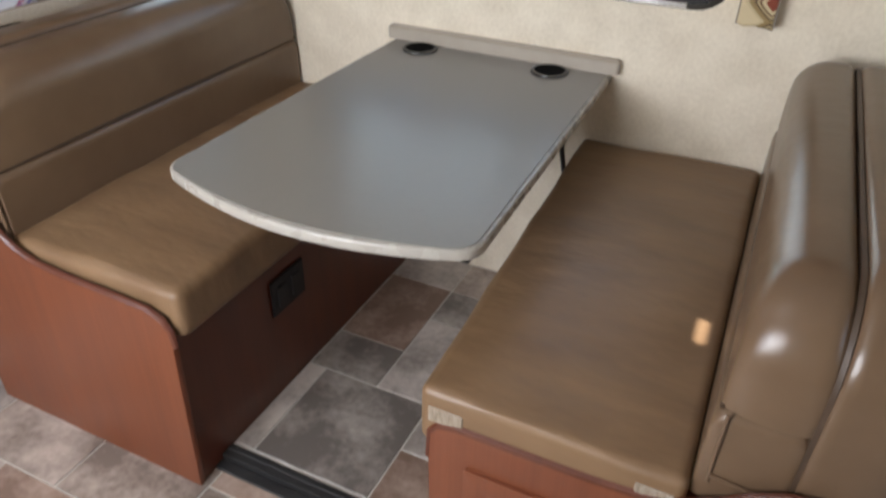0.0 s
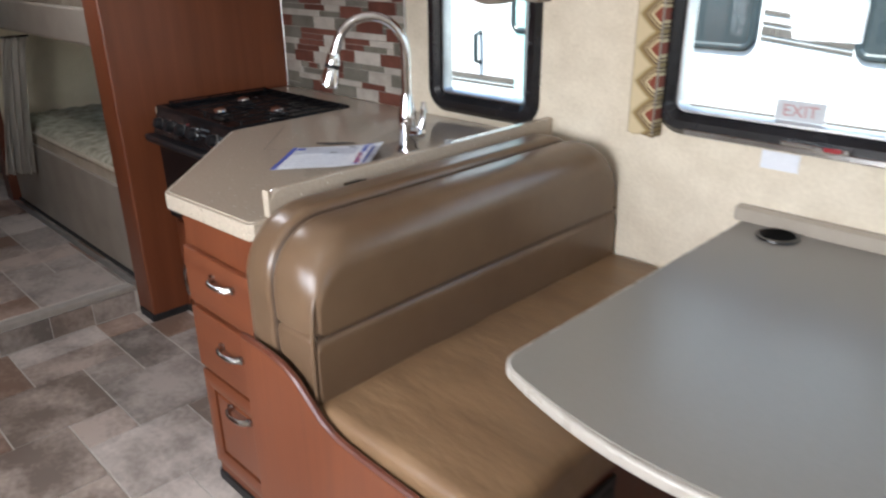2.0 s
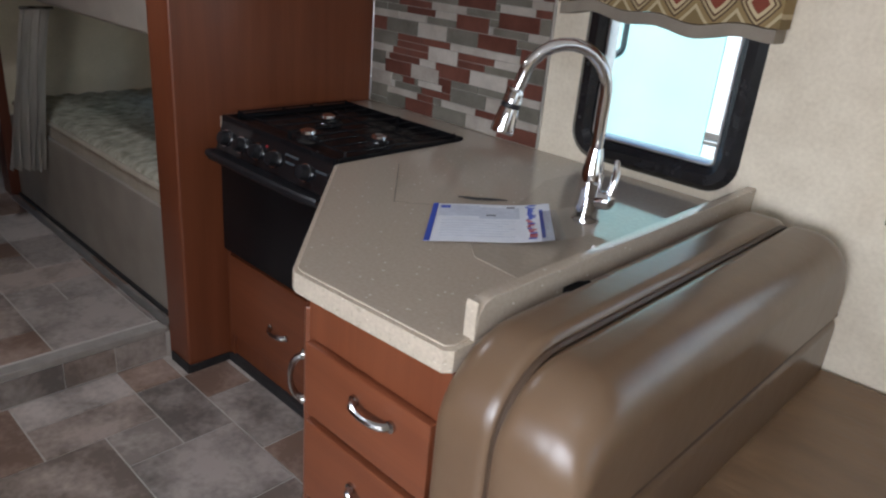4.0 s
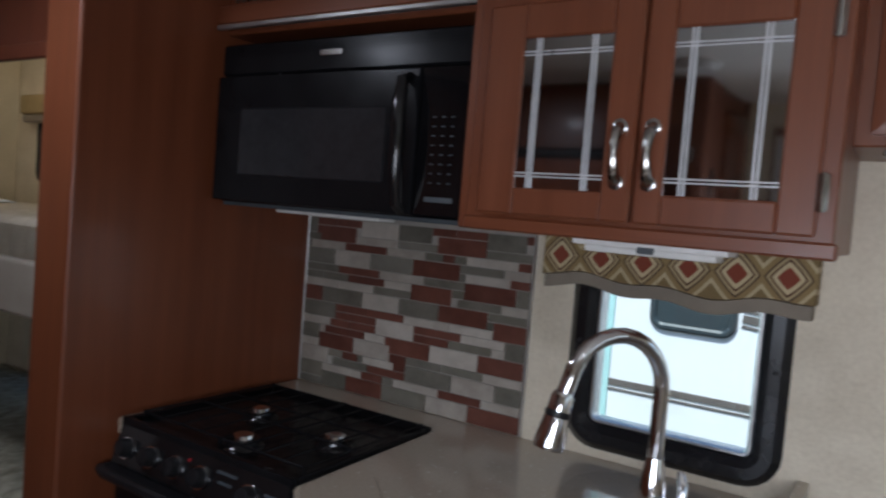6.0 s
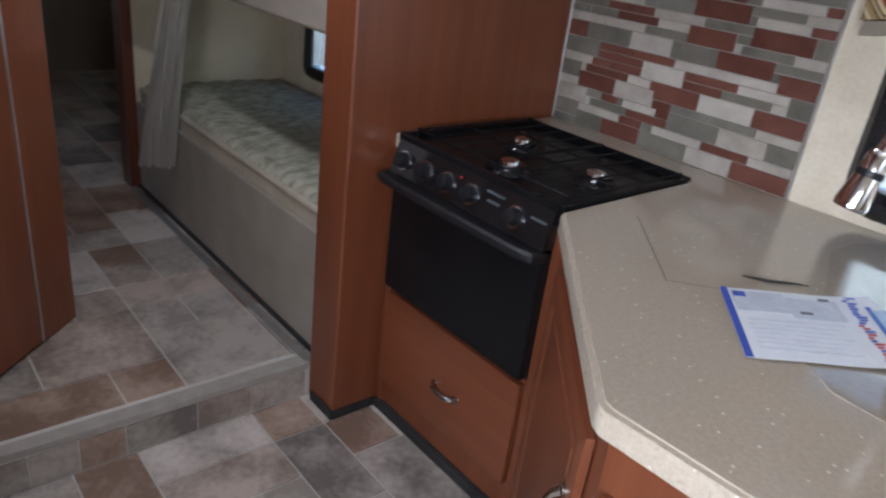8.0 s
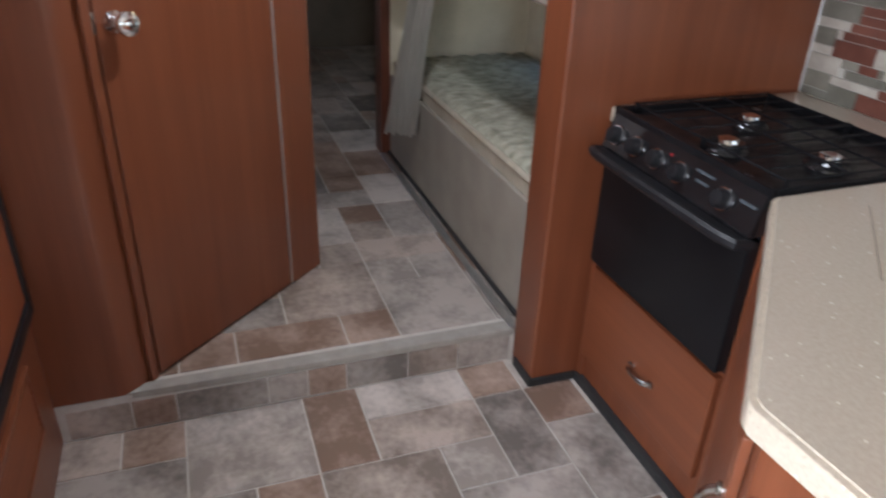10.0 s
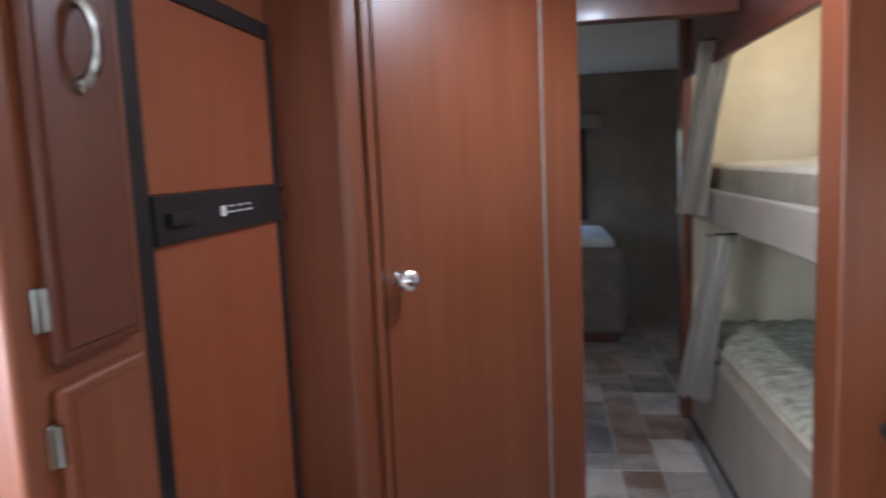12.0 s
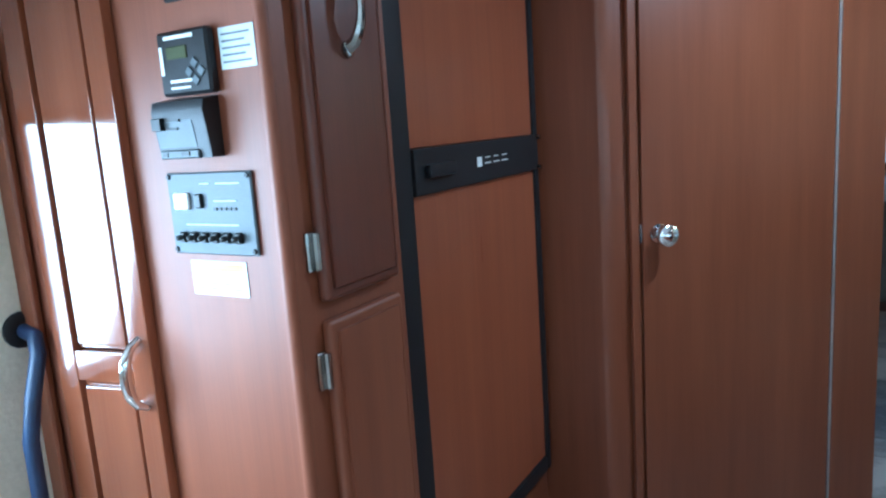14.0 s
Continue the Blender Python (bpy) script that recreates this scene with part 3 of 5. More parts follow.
bp = part("pane", box(-4.43, -4.426, -1.62, -1.14, 0.95, 1.62, 0), window_glass, bedwin, smooth=False)
bp.visible_shadow = False


# ---- writing ----
def text_bm(body, size, extrude=0.0004):
    c = bpy.data.curves.new("t", "FONT")
    c.body, c.size, c.extrude, c.align_x, c.align_y = body, size, extrude, "CENTER", "CENTER"
    o = bpy.data.objects.new("t", c)
    scene.collection.objects.link(o)
    dg = bpy.context.evaluated_depsgraph_get()
    me = bpy.data.meshes.new_from_object(o.evaluated_get(dg))
    bm = bmesh.new()
    bm.from_mesh(me)
    bpy.data.objects.remove(o)
    bpy.data.curves.remove(c)
    bpy.data.meshes.remove(me)
    return bm


exit_t = text_bm("EXIT", 0.042)
bmesh.ops.transform(exit_t, matrix=Matrix.Translation((2.215, 0.0275, 1.092)) @ Matrix.Rotation(radians(90), 4, "X"), verts=exit_t.verts)
plate = thing("exit_sticker", (2.215, 0.028, 1.07), "small exit sticker on the dinette window", "sticker")
part("backing", box(2.155, 2.275, 0.0285, 0.0295, 1.068, 1.118, 0), material("milky_sticker", (0.50, 0.53, 0.56), (0.58, 0.61, 0.64), 20, 0.4), plate)
part("lettering", exit_t, material("faded_red_print", (0.42, 0.20, 0.20), (0.50, 0.26, 0.26), 30, 0.5), plate, "faded red EXIT letters")
single("wall_label", box(2.15, 2.245, -0.0025, 0.0, 0.945, 0.992, 0.0005), paper, "blank white label on the wall under the window", "label", origin=(2.197, 0, 0.945))


# ---- kitchen: pulls ----
def pull_bm(cx, y, cz, half=0.048, out=0.026, vertical=False, r=0.006):
    pts, rad = [], []
    for k in range(13):
        t = -1 + 2 * k / 12
        o = out * (1 - t * t) ** 0.5 if abs(t) < 1 else 0
        pts.append((cx, y - o, cz + t * half) if vertical else (cx + t * half, y - o, cz))
        rad.append(r * (1.5 - 0.6 * (1 - abs(t))))
    feet = []
    for s in (-1, 1):
        c = (cx, y - 0.003, cz + s * half) if vertical else (cx + s * half, y - 0.003, cz)
        feet.append(lathe([(-0.003, r * 1.9), (0.003, r * 1.9), (0.005, r * 1.2)], c, (0, -1, 0), 10))
    return merge(tube(pts, rad, 8), *feet)


# base cabinet right of the range, with its angled corner
base = thing("base_cabinet", (1.2, -0.6, 0), "cherry wood sink base with drawers and an angled corner", "cabinet")
part("body", prism([(0.632, -0.635), (1.122, -1.092), (1.485, -1.092), (1.485, -0.02), (0.632, -0.02)], "z", 0.03, 0.872, 0.003), wood_v, base)
part("toe_strip", prism([(0.632, -0.642), (1.12, -1.099), (1.485, -1.099), (1.485, -1.06), (0.64, -0.60)], "z", 0.0, 0.03, 0.001), black_rubber, base, "black foot strip")
for za, zb, hz in ((0.615, 0.772, 0.722), (0.415, 0.598, 0.528), (0.085, 0.400, 0.340)):
    dr = part("drawer", merge(box(1.135, 1.468, -1.112, -1.092, za, zb, 0.006, 2)) if za > 0.1 else merge(*raised_panel(1.135, 1.468, za, zb, -1.092, 0.020, 0.05)[0]), wood_h, base)
    if za < 0.1:
        part("door_field", box(1.19, 1.413, -1.106, -1.092, za + 0.055, zb - 0.055, 0.008), wood_v, base)
    part("handle", pull_bm(1.332, -1.112, hz), nickel, dr, "curved bright metal pull")
# angled door
C0, C1 = Vector((0.640, -0.642, 0)), Vector((1.118, -1.090, 0))
cd = (C1 - C0).normalized()
cn = Vector((cd.y, -cd.x, 0))
if cn.y > 0:
    cn = -cn
cm = Matrix(((cd.x, -cn.x, 0, C0.x), (cd.y, -cn.y, 0, C0.y), (0, 0, 1, 0), (0, 0, 0, 1)))


def on_corner(bm):
    bmesh.ops.transform(bm, matrix=cm, verts=bm.verts)
    return bm


rails, field = raised_panel(0.06, 0.60, 0.09, 0.80, -0.001, 0.018, 0.055)
cdoor = part("door", on_corner(merge(*rails)), wood_v, base)
part("door_field", on_corner(field), wood_v, cdoor)
part("handle", on_corner(pull_bm(0.57, -0.019, 0.62, 0.055, 0.03, True)), nickel, cdoor, "curved bright metal pull")

# range base drawer
rb = thing("range_base_cabinet", (0.31, -0.6, 0), "cherry wood drawer base under the black range", "cabinet")
part("body", merge(box(0.001, 0.03, -0.63, -0.02, 0.03, 0.872, 0.002), box(0.600, 0.630, -0.63, -0.02, 0.03, 0.872, 0.002), box(0.03, 0.600, -0.62, -0.02, 0.03, 0.45, 0.002)), wood_v, rb)
part("toe_strip", box(0.008, 0.632, -0.640, -0.60, 0.0, 0.03, 0.002), black_rubber, rb, "black foot strip")
d0 = part("drawer", box(0.035, 0.592, -0.642, -0.62, 0.125, 0.440, 0.006, 2), wood_h, rb)
part("handle", pull_bm(0.335, -0.642, 0.262, 0.045), nickel, d0, "curved bright metal pull")

# countertop
ctop = thing("countertop", (0.8, -0.5, 0.872), "speckled taupe countertop with a pale front edge", "countertop")
CPTS = [(0.001, -0.002), (1.455, -0.002), (1.487, -1.02), (1.487, -1.095), (1.475, -1.108), (1.125, -1.128), (1.105, -1.120), (0.630, -0.662), (0.622, -0.645), (0.612, -0.150), (0.590, -0.130), (0.022, -0.130), (0.022, -0.638), (0.001, -0.638)]
part("slab", prism(CPTS, "z", 0.872, 0.9125, 0.004), counter_edge, ctop, "pale speckled rounded edge")
CIN = [(0.004, -0.006), (1.45, -0.006), (1.48, -1.02), (1.478, -1.085), (1.468, -1.098), (1.128, -1.117), (1.111, -1.111), (0.639, -0.656), (0.631, -0.642), (0.620, -0.142), (0.594, -0.121), (0.016, -0.121), (0.016, -0.632), (0.004, -0.632)]
part("laminate", prism(CIN, "z", 0.9118, 0.9155, 0.001), counter_mat, ctop)
part("end_lip", prism([(-1.05, 0.913), (-0.003, 0.913), (-0.003, 0.980), (-1.015, 0.980), (-1.035, 0.972), (-1.048, 0.955)], "x", 1.462, 1.487, 0.004), counter_mat, ctop, "raised end lip")
part("lip_cap", prism([(-1.0515, 0.913), (-1.0490, 0.913), (-1.0490, 0.978), (-1.0515, 0.972)], "x", 1.463, 1.486, 0), counter_edge, ctop, "pale end of the lip")
part("seam", prism([(0.7085, -0.5005), (0.7100, -0.4995), (0.9385, -0.7225), (0.9370, -0.7235)], "z", 0.9150, 0.9158, 0), piping_mat, ctop)
part("seam", prism([(0.9370, -0.7235), (0.9385, -0.7225), (1.0095, -0.6545), (1.0080, -0.6555)], "z", 0.9150, 0.9158, 0), piping_mat, ctop)
part("sink_cover", prism([(1.06, -0.10), (1.03, -0.16), (1.03, -0.26), (1.10, -0.44), (1.15, -0.60), (1.21, -0.76), (1.27, -0.81), (1.41, -0.82), (1.448, -0.78), (1.442, -0.15), (1.42, -0.09), (1.36, -0.07), (1.11, -0.07)], "z", 0.9140, 0.9172, 0.001), material("glossy_taupe_sink_cover", (0.34, 0.29, 0.23), (0.39, 0.335, 0.27), 90, 0.07, 0.0, rvar=0.02), ctop, "glossy sink cover")

# ---- range ----
rg = thing("range", (0.315, -0.4, 0.475), "black enamel three-burner gas range with glass oven door", "range")
part("body", box(0.026, 0.607, -0.628, -0.135, 0.455, 0.905, 0.003), black_gloss, rg)
cook = part("cooktop", box(0.030, 0.602, -0.632, -0.139, 0.896, 0.906, 0), satin_black, rg)
for xa, xb, ya, yb, zt in ((0.023, 0.609, -0.645, -0.628, 0.922), (0.023, 0.609, -0.148, -0.131, 0.924), (0.023, 0.040, -0.628, -0.148, 0.921), (0.592, 0.609, -0.628, -0.148, 0.921)):
    part("cooktop_rim", box(xa, xb, ya, yb, 0.896, zt, 0.005, 2), satin_black, cook)
part("oven_door", box(0.034, 0.600, -0.660, -0.629, 0.465, 0.800, 0.006, 2), oven_glass, rg, "smoked glass oven door")
part("control_panel", prism([(-0.672, 0.815), (-0.629, 0.815), (-0.629, 0.905), (-0.645, 0.905)], "x", 0.028, 0.605, 0.003), black_gloss, rg)
part("handle", merge(tube([(0.03, -0.66, 0.800), (0.032, -0.70, 0.806), (0.07, -0.712, 0.808), (0.32, -0.715, 0.808), (0.565, -0.712, 0.808), (0.602, -0.70, 0.806), (0.604, -0.66, 0.800)], 0.013, 8), box(0.032, 0.602, -0.70, -0.655, 0.800, 0.812, 0.003)), black_plastic, rg, "black oven handle")
slant = Vector((0, -0.90, 0.27)).normalized()
for k, x in enumerate((0.075, 0.165, 0.255, 0.345, 0.50)):
    c = Vector((x, -0.660, 0.858))
    kn = part("control_knob", lathe([(0, 0.024), (0.012, 0.022), (0.024, 0.018), (0.026, 0.010)], c, slant, 16), black_plastic, rg)
    part("knob_rim", lathe([(0.0, 0.027), (0.004, 0.0265)], c, slant, 16), chrome, kn, "bright rim")
part("indicator_lamp", lathe([(0, 0.004), (0.003, 0.003)], (0.30, -0.654, 0.885), slant, 10), red_plastic, rg, "small red indicator")
for xa, xb, za in ((0.395, 0.455, 0.882), (0.405, 0.445, 0.862), (0.545, 0.592, 0.872)):
    yb = -0.645 - 0.027 * (0.905 - za) / 0.09
    part("legend_bar", box(xa, xb, yb - 0.0035, yb + 0.001, za, za + 0.005, 0), grey_panel, rg, "pale printed bar")
for bx, by, br in ((0.350, -0.545, 0.042), (0.215, -0.365, 0.038), (0.500, -0.392, 0.042)):
    bn = part("burner", lathe([(0, br * 1.25), (0.006, br * 1.2), (0.012, br), (0.020, br * 0.95)], (bx, by, 0.9055), (0, 0, 1), 18), black_gloss, rg, "black enamel burner ring")
    part("burner_cap", lathe([(0, br * 0.62), (0.008, br * 0.56), (0.012, br * 0.3)], (bx, by, 0.9255), (0, 0, 1), 18), chrome, bn, "bright burner cap")
for gx0, gx1 in ((0.045, 0.325), (0.335, 0.592)):
    bms = []
    for k in range(5):
        x = gx0 + (gx1 - gx0) * k / 4
        bms.append(tube([(x, -0.595, 0.930), (x, -0.16, 0.930)], 0.0026, 6))
    for y in (-0.595, -0.43, -0.32, -0.16):
        bms.append(tube([(gx0, y, 0.929), (gx1, y, 0.929)], 0.003, 6))
    for x in (gx0, gx1):
        for y in (-0.595, -0.16):
            bms.append(tube([(x, y, 0.905), (x, y, 0.934)], 0.004, 6))
    part("grate", merge(*bms), satin_black, rg, "black wire grate")

# ---- faucet, leaflet, twig ----
FB = Vector((1.272, -0.432, 0.917))
FD = Vector((-0.567, -0.823, 0)).normalized()      # way the spout points
fc = thing("faucet", FB, "tall polished chrome pull-down kitchen faucet", "faucet")
part("base", lathe([(0, 0.033), (0.004, 0.033), (0.012, 0.029), (0.05, 0.0275), (0.09, 0.0275), (0.12, 0.024), (0.155, 0.0175), (0.17, 0.0145)], FB, (0, 0, 1), 20), chrome, fc)
neck = [FB + Vector((0, 0, 0.155)), FB + Vector((0, 0, 0.21)), FB + Vector((0, 0, 0.285))]
for k in range(0, 13):
    t = radians(170 * k / 12)
    neck.append(FB + FD * (0.098 - 0.098 * math.cos(t)) + Vector((0, 0, 0.290 + 0.098 * math.sin(t))))
neck.append(FB + FD * 0.206 + Vector((0, 0, 0.275)))
part("neck", tube(neck, 0.0138, 14), chrome, fc)
SH, SD = FB + FD * 0.203 + Vector((0, 0, 0.292)), FD * 0.22 + Vector((0, 0, -1))
part("spray_head", lathe([(0, 0.0155), (0.01, 0.0185), (0.03, 0.0195), (0.045, 0.021), (0.088, 0.0265), (0.096, 0.025), (0.098, 0.012)], SH, SD, 16), chrome, fc)
part("collar", lathe([(0, 0.0205), (0.006, 0.0215), (0.012, 0.0205)], SH + SD * 0.03, SD, 16), black_plastic, fc)
part("lever", merge(tube([FB + Vector(p) for p in ((0.008, 0.003, 0.052), (0.035, 0.008, 0.056), (0.051, 0.011, 0.058), (0.058, 0.012, 0.059))], [0.020, 0.022, 0.020, 0.010], 14), tube([FB + Vector(p) for p in ((0.045, 0.009, 0.062), (0.049, 0.015, 0.089), (0.047, 0.023, 0.124), (0.039, 0.031, 0.146))], [0.012, 0.0095, 0.010, 0.006], 10)), chrome, fc)

lf = thing("leaflet", (1.16, -0.66, 0.916), "printed instruction leaflet in a clear sleeve on the counter", "leaflet")
P0, PU, PV = Vector((1.005, -0.660, 0)), Vector((0.172, 0.213, 0)), Vector((0.152, -0.182, 0))


def sheet(u0, u1, v0, v1, z, curl=0.0, thick=0.0005):
    bm = bmesh.new()
    layers = []
    for lift in (0.0, thick):
        rows = []
        for i in range(9):
            u = u0 + (u1 - u0) * i / 8
            rows.append([])
            for j in range(5):
                p = P0 + PU * u + PV * (v0 + (v1 - v0) * j / 4)
                rows[-1].append(bm.verts.new((p.x, p.y, z + lift + 0.003 * math.sin(2.6 * u + 0.4) + curl * max(0, u - 0.55) ** 2)))
        for a, b in zip(rows, rows[1:]):
            for j in range(4):
                bm.faces.new((a[j], a[j + 1], b[j + 1], b[j]) if lift else (b[j], b[j + 1], a[j + 1], a[j]))
        layers.append([r[0] for r in rows] + rows[-1][1:] + [r[-1] for r in reversed(rows[:-1])] + list(reversed(rows[0][1:-1])))
    lo, hi = layers
    for k in range(len(lo)):
        m = (k + 1) % len(lo)
        bm.faces.new((lo[k], lo[m], hi[m], hi[k]))
    return bm


part("page", sheet(0, 1, 0, 1, 0.9180, 0.06), paper, lf)
part("sleeve", sheet(0.9, 1.22, 0.25, 1.05, 0.9210, 0.06), clear_plastic, lf, "clear plastic sleeve")
part("print_border", sheet(0.0, 0.045, 0, 1, 0.9190, 0.06), paper_blue, lf, "blue printed border")
part("print_picture", sheet(0.06, 0.40, 0.05, 0.36, 0.9190, 0.06), paper_grey_pale, lf, "pale grey printed picture")
part("print_picture", sheet(0.40, 0.74, 0.10, 0.42, 0.9190, 0.06), paper_grey_pale, lf, "pale grey printed picture")
part("print_mark", sheet(0.07, 0.15, 0.06, 0.14, 0.9195, 0.06), paper_blue, lf, "blue printed mark")
part("print_mark", sheet(0.46, 0.54, 0.31, 0.35, 0.9195, 0.06), dark_print, lf, "dark printed spot")
part("print_mark", sheet(0.63, 0.70, 0.07, 0.11, 0.9195, 0.06), dark_print, lf, "dark printed spot")
part("print_heading", sheet(0.905, 0.935, 0.18, 0.93, 0.9195, 0.06), paper_blue, lf, "blue printed bar")
rl = random.Random(2)
for k in range(22):
    v0, u0 = 0.03 + 0.042 * k, 0.80 + rl.uniform(-0.012, 0.02)
    part("print_letter", sheet(u0, u0 + rl.uniform(0.03, 0.065), v0, v0 + 0.026, 0.9195, 0.06), paper_blue if k < 9 or k % 3 == 0 else paper_red, lf)
for k in range(7):
    part("print_line", sheet(0.10, 0.70 - 0.05 * (k % 3), 0.48 + 0.065 * k, 0.492 + 0.065 * k, 0.9190, 0.06), paper_grey_pale, lf)
single("twist_tie", tube([(1.0, -0.572, 0.919), (1.018, -0.556, 0.9185), (1.036, -0.546, 0.919), (1.056, -0.522, 0.919), (1.070, -0.505, 0.919), (1.088, -0.489, 0.919)], [0.0015, 0.003, 0.0035, 0.0032, 0.0025, 0.001], 6), black_rubber, "dark brown curled strip lying on the counter", "strip", origin=(1.04, -0.53, 0.916))

# ---- microwave ----
mw = thing("microwave", (0.41, -0.2, 1.466), "black over-the-range microwave oven", "microwave")
part("body", box(0.016, 0.812, -0.382, -0.012, 1.474, 1.893, 0.004), satin_black, mw)
part("vent_band", merge(box(0.016, 0.812, -0.402, -0.382, 1.810, 1.892, 0.005), *[box(0.04, 0.79, -0.405, -0.401, 1.862 + 0.008 * k, 1.865 + 0.008 * k, 0) for k in range(3)]), satin_black, mw)
mdoor = part("door", box(0.016, 0.682, -0.412, -0.383, 1.477, 1.806, 0.006, 2), satin_black, mw)
part("window", box(0.115, 0.598, -0.4155, -0.411, 1.546, 1.720, 0.003), mesh_window, mdoor, "grey screened window")
part("handle", tube([(0.655, -0.412, 1.785), (0.657, -0.442, 1.772), (0.662, -0.455, 1.72), (0.664, -0.457, 1.64), (0.664, -0.453, 1.56), (0.660, -0.437, 1.50), (0.657, -0.412, 1.486)], [0.011, 0.014, 0.016, 0.016, 0.016, 0.014, 0.011], 12), black_gloss, mdoor)
mp_ = part("control_panel", box(0.685, 0.812, -0.410, -0.383, 1.477, 1.806, 0.004), black_glass, mw)
for r in range(8):
    for c in range(3):
        part("key", box(0.723 + 0.024 * c, 0.731 + 0.024 * c, -0.4115, -0.4095, 1.694 - 0.0205 * r, 1.6965 - 0.0205 * r, 0), grey_panel, mp_)
part("start_bar", box(0.715, 0.788, -0.4115, -0.4095, 1.510, 1.521, 0), grey_panel, mp_)
part("maker_badge", box(0.370, 0.440, -0.4045, -0.4015, 1.848, 1.862, 0.001), nickel, mw, "small silver badge")
part("underside", box(0.02, 0.808, -0.375, -0.014, 1.464, 1.475, 0.002), grey_panel, mw)
part("lamp_lens", box(0.22, 0.56, -0.37, -0.30, 1.456, 1.465, 0.003), white_plastic, mw, "white cooktop lamp lens")

# ---- upper cabinets ----
uc = thing("upper_cabinet", (1.18, -0.22, 1.465), "cherry wood upper cabinet with two mirrored glass doors", "cabinet")
part("body", box(0.842, 1.514, -0.438, -0.003, 1.470, CEIL - 0.002, 0.003), wood_v, uc)
part("bottom_rail", box(0.840, 1.520, -0.448, -0.410, 1.462, 1.490, 0.004), wood_h, uc)


def glass_door(x0, x1, z0, z1, y, gx0, gx1, gz0, gz1, hx, hinge_x):
    fr = merge(box(x0, gx0, y, y + 0.02, z0, z1, 0.004), box(gx1, x1, y, y + 0.02, z0, z1, 0.004), box(gx0, gx1, y, y + 0.02, z0, gz0, 0.004), box(gx0, gx1, y, y + 0.02, gz1, z1, 0.004))
    d = part("door", fr, wood_v, uc)
    part("glass", box(gx0 - 0.004, gx1 + 0.004, y + 0.008, y + 0.012, gz0 - 0.004, gz1 + 0.004, 0), mirror_glass, d, "dark mirrored glass", smooth=False)
    w, h = gx1 - gx0, gz1 - gz0
    for f in (0.17, 0.80):
        part("muntin", merge(box(gx0 + f * w - 0.006, gx0 + f * w - 0.0014, y + 0.004, y + 0.0085, gz0, gz1, 0.001), box(gx0 + f * w + 0.0014, gx0 + f * w + 0.006, y + 0.004, y + 0.0085, gz0, gz1, 0.001)), etched, d)
    for f in (0.09, 0.90):
        part("muntin", merge(box(gx0, gx1, y + 0.0035, y + 0.008, gz0 + f * h - 0.0048, gz0 + f * h - 0.0016, 0.001), box(gx0, gx1, y + 0.0035, y + 0.008, gz0 + f * h + 0.0016, gz0 + f * h + 0.0048, 0.001)), etched, d)
    part("handle", pull_bm(hx, y, 1.618, 0.050, 0.028, True, 0.0075), nickel, d, "curved bright metal pull")
    if hinge_x:
        for z in (z0 + 0.07, z1 - 0.07):
            part("hinge", merge(box(hinge_x - 0.006, hinge_x + 0.012, y - 0.006, y + 0.004, z - 0.03, z + 0.03, 0.003), tube([(hinge_x + 0.003, y - 0.006, z - 0.03), (hinge_x + 0.003, y - 0.006, z + 0.03)], 0.006, 8)), nickel, d)


glass_door(0.876, 1.190, 1.497, 1.905, -0.460, 0.955, 1.134, 1.550, 1.838, 1.163, 0)
glass_door(1.196, 1.488, 1.497, 1.905, -0.460, 1.245, 1.430, 1.550, 1.838, 1.222, 1.490)
part("crown", prism([(-0.485, 1.985), (-0.438, 1.94), (-0.438, 2.10), (-0.485, 2.10)], "x", 0.842, 1.52, 0.003), wood_h, uc)

mc = thing("microwave_cabinet", (0.42, -0.18, 1.91), "cherry wood cabinet above the microwave", "cabinet")
part("body", box(0.002, 0.840, -0.380, -0.003, 1.925, CEIL - 0.002, 0.003), wood_h, mc)
part("rail", box(0.002, 0.840, -0.415, -0.380, 1.945, 1.995, 0.004), wood_h, mc)
part("trim_strip", box(0.006, 0.818, -0.424, -0.408, 1.930, 1.943, 0.003), alu, mc, "pale metal trim strip")
part("stile", box(0.816, 0.841, -0.425, -0.02, 1.462, 1.945, 0.003), wood_v, mc)
part("vent_grille", merge(*[box(0.03 + 0.022 * k, 0.04 + 0.022 * k, -0.386, -0.380, 2.010, 2.085, 0.001) for k in range(8)]), dark_metal, mc)

uc2 = thing("overhead_cabinet", (2.4, -0.13, 1.665), "cherry wood overhead cabinet along the dinette wall", "cabinet")
part("body", box(1.512, 3.50, -0.245, -0.003, 1.665, CEIL - 0.002, 0.003), wood_v, uc2)
for a, b in ((1.54, 2.16), (2.18, 2.80), (2.82, 3.46)):
    rails, field = raised_panel(a, b, 1.685, 2.06, -0.245, 0.020, 0.06)
    dd = part("door", merge(*rails), wood_v, uc2)
    part("door_field", field, wood_v, dd)
part("latch_plate", box(1.56, 1.63, -0.20, -0.16, 1.655, 1.665, 0.002), dark_metal, uc2)

for nm, x0, x1, y0 in (("under_cabinet_light", 1.078, 1.360, -0.432),):
    ul = thing(nm, ((x0 + x1) / 2, y0, 1.44), "white plastic light bar under the upper cabinet", "light fixture")
    part("housing", box(x0, x1, y0, y0 + 0.085, 1.452, 1.470, 0.005, 2), white_plastic, ul)
    part("lens", box(x0 + 0.02, x1 - 0.02, y0 + 0.01, y0 + 0.07, 1.440, 1.453, 0.006, 2), white_plastic, ul)
    part("switch", box((x0 + x1) / 2 - 0.015, (x0 + x1) / 2 + 0.015, y0 - 0.004, y0 + 0.004, 1.444, 1.456, 0.002), grey_panel, ul)

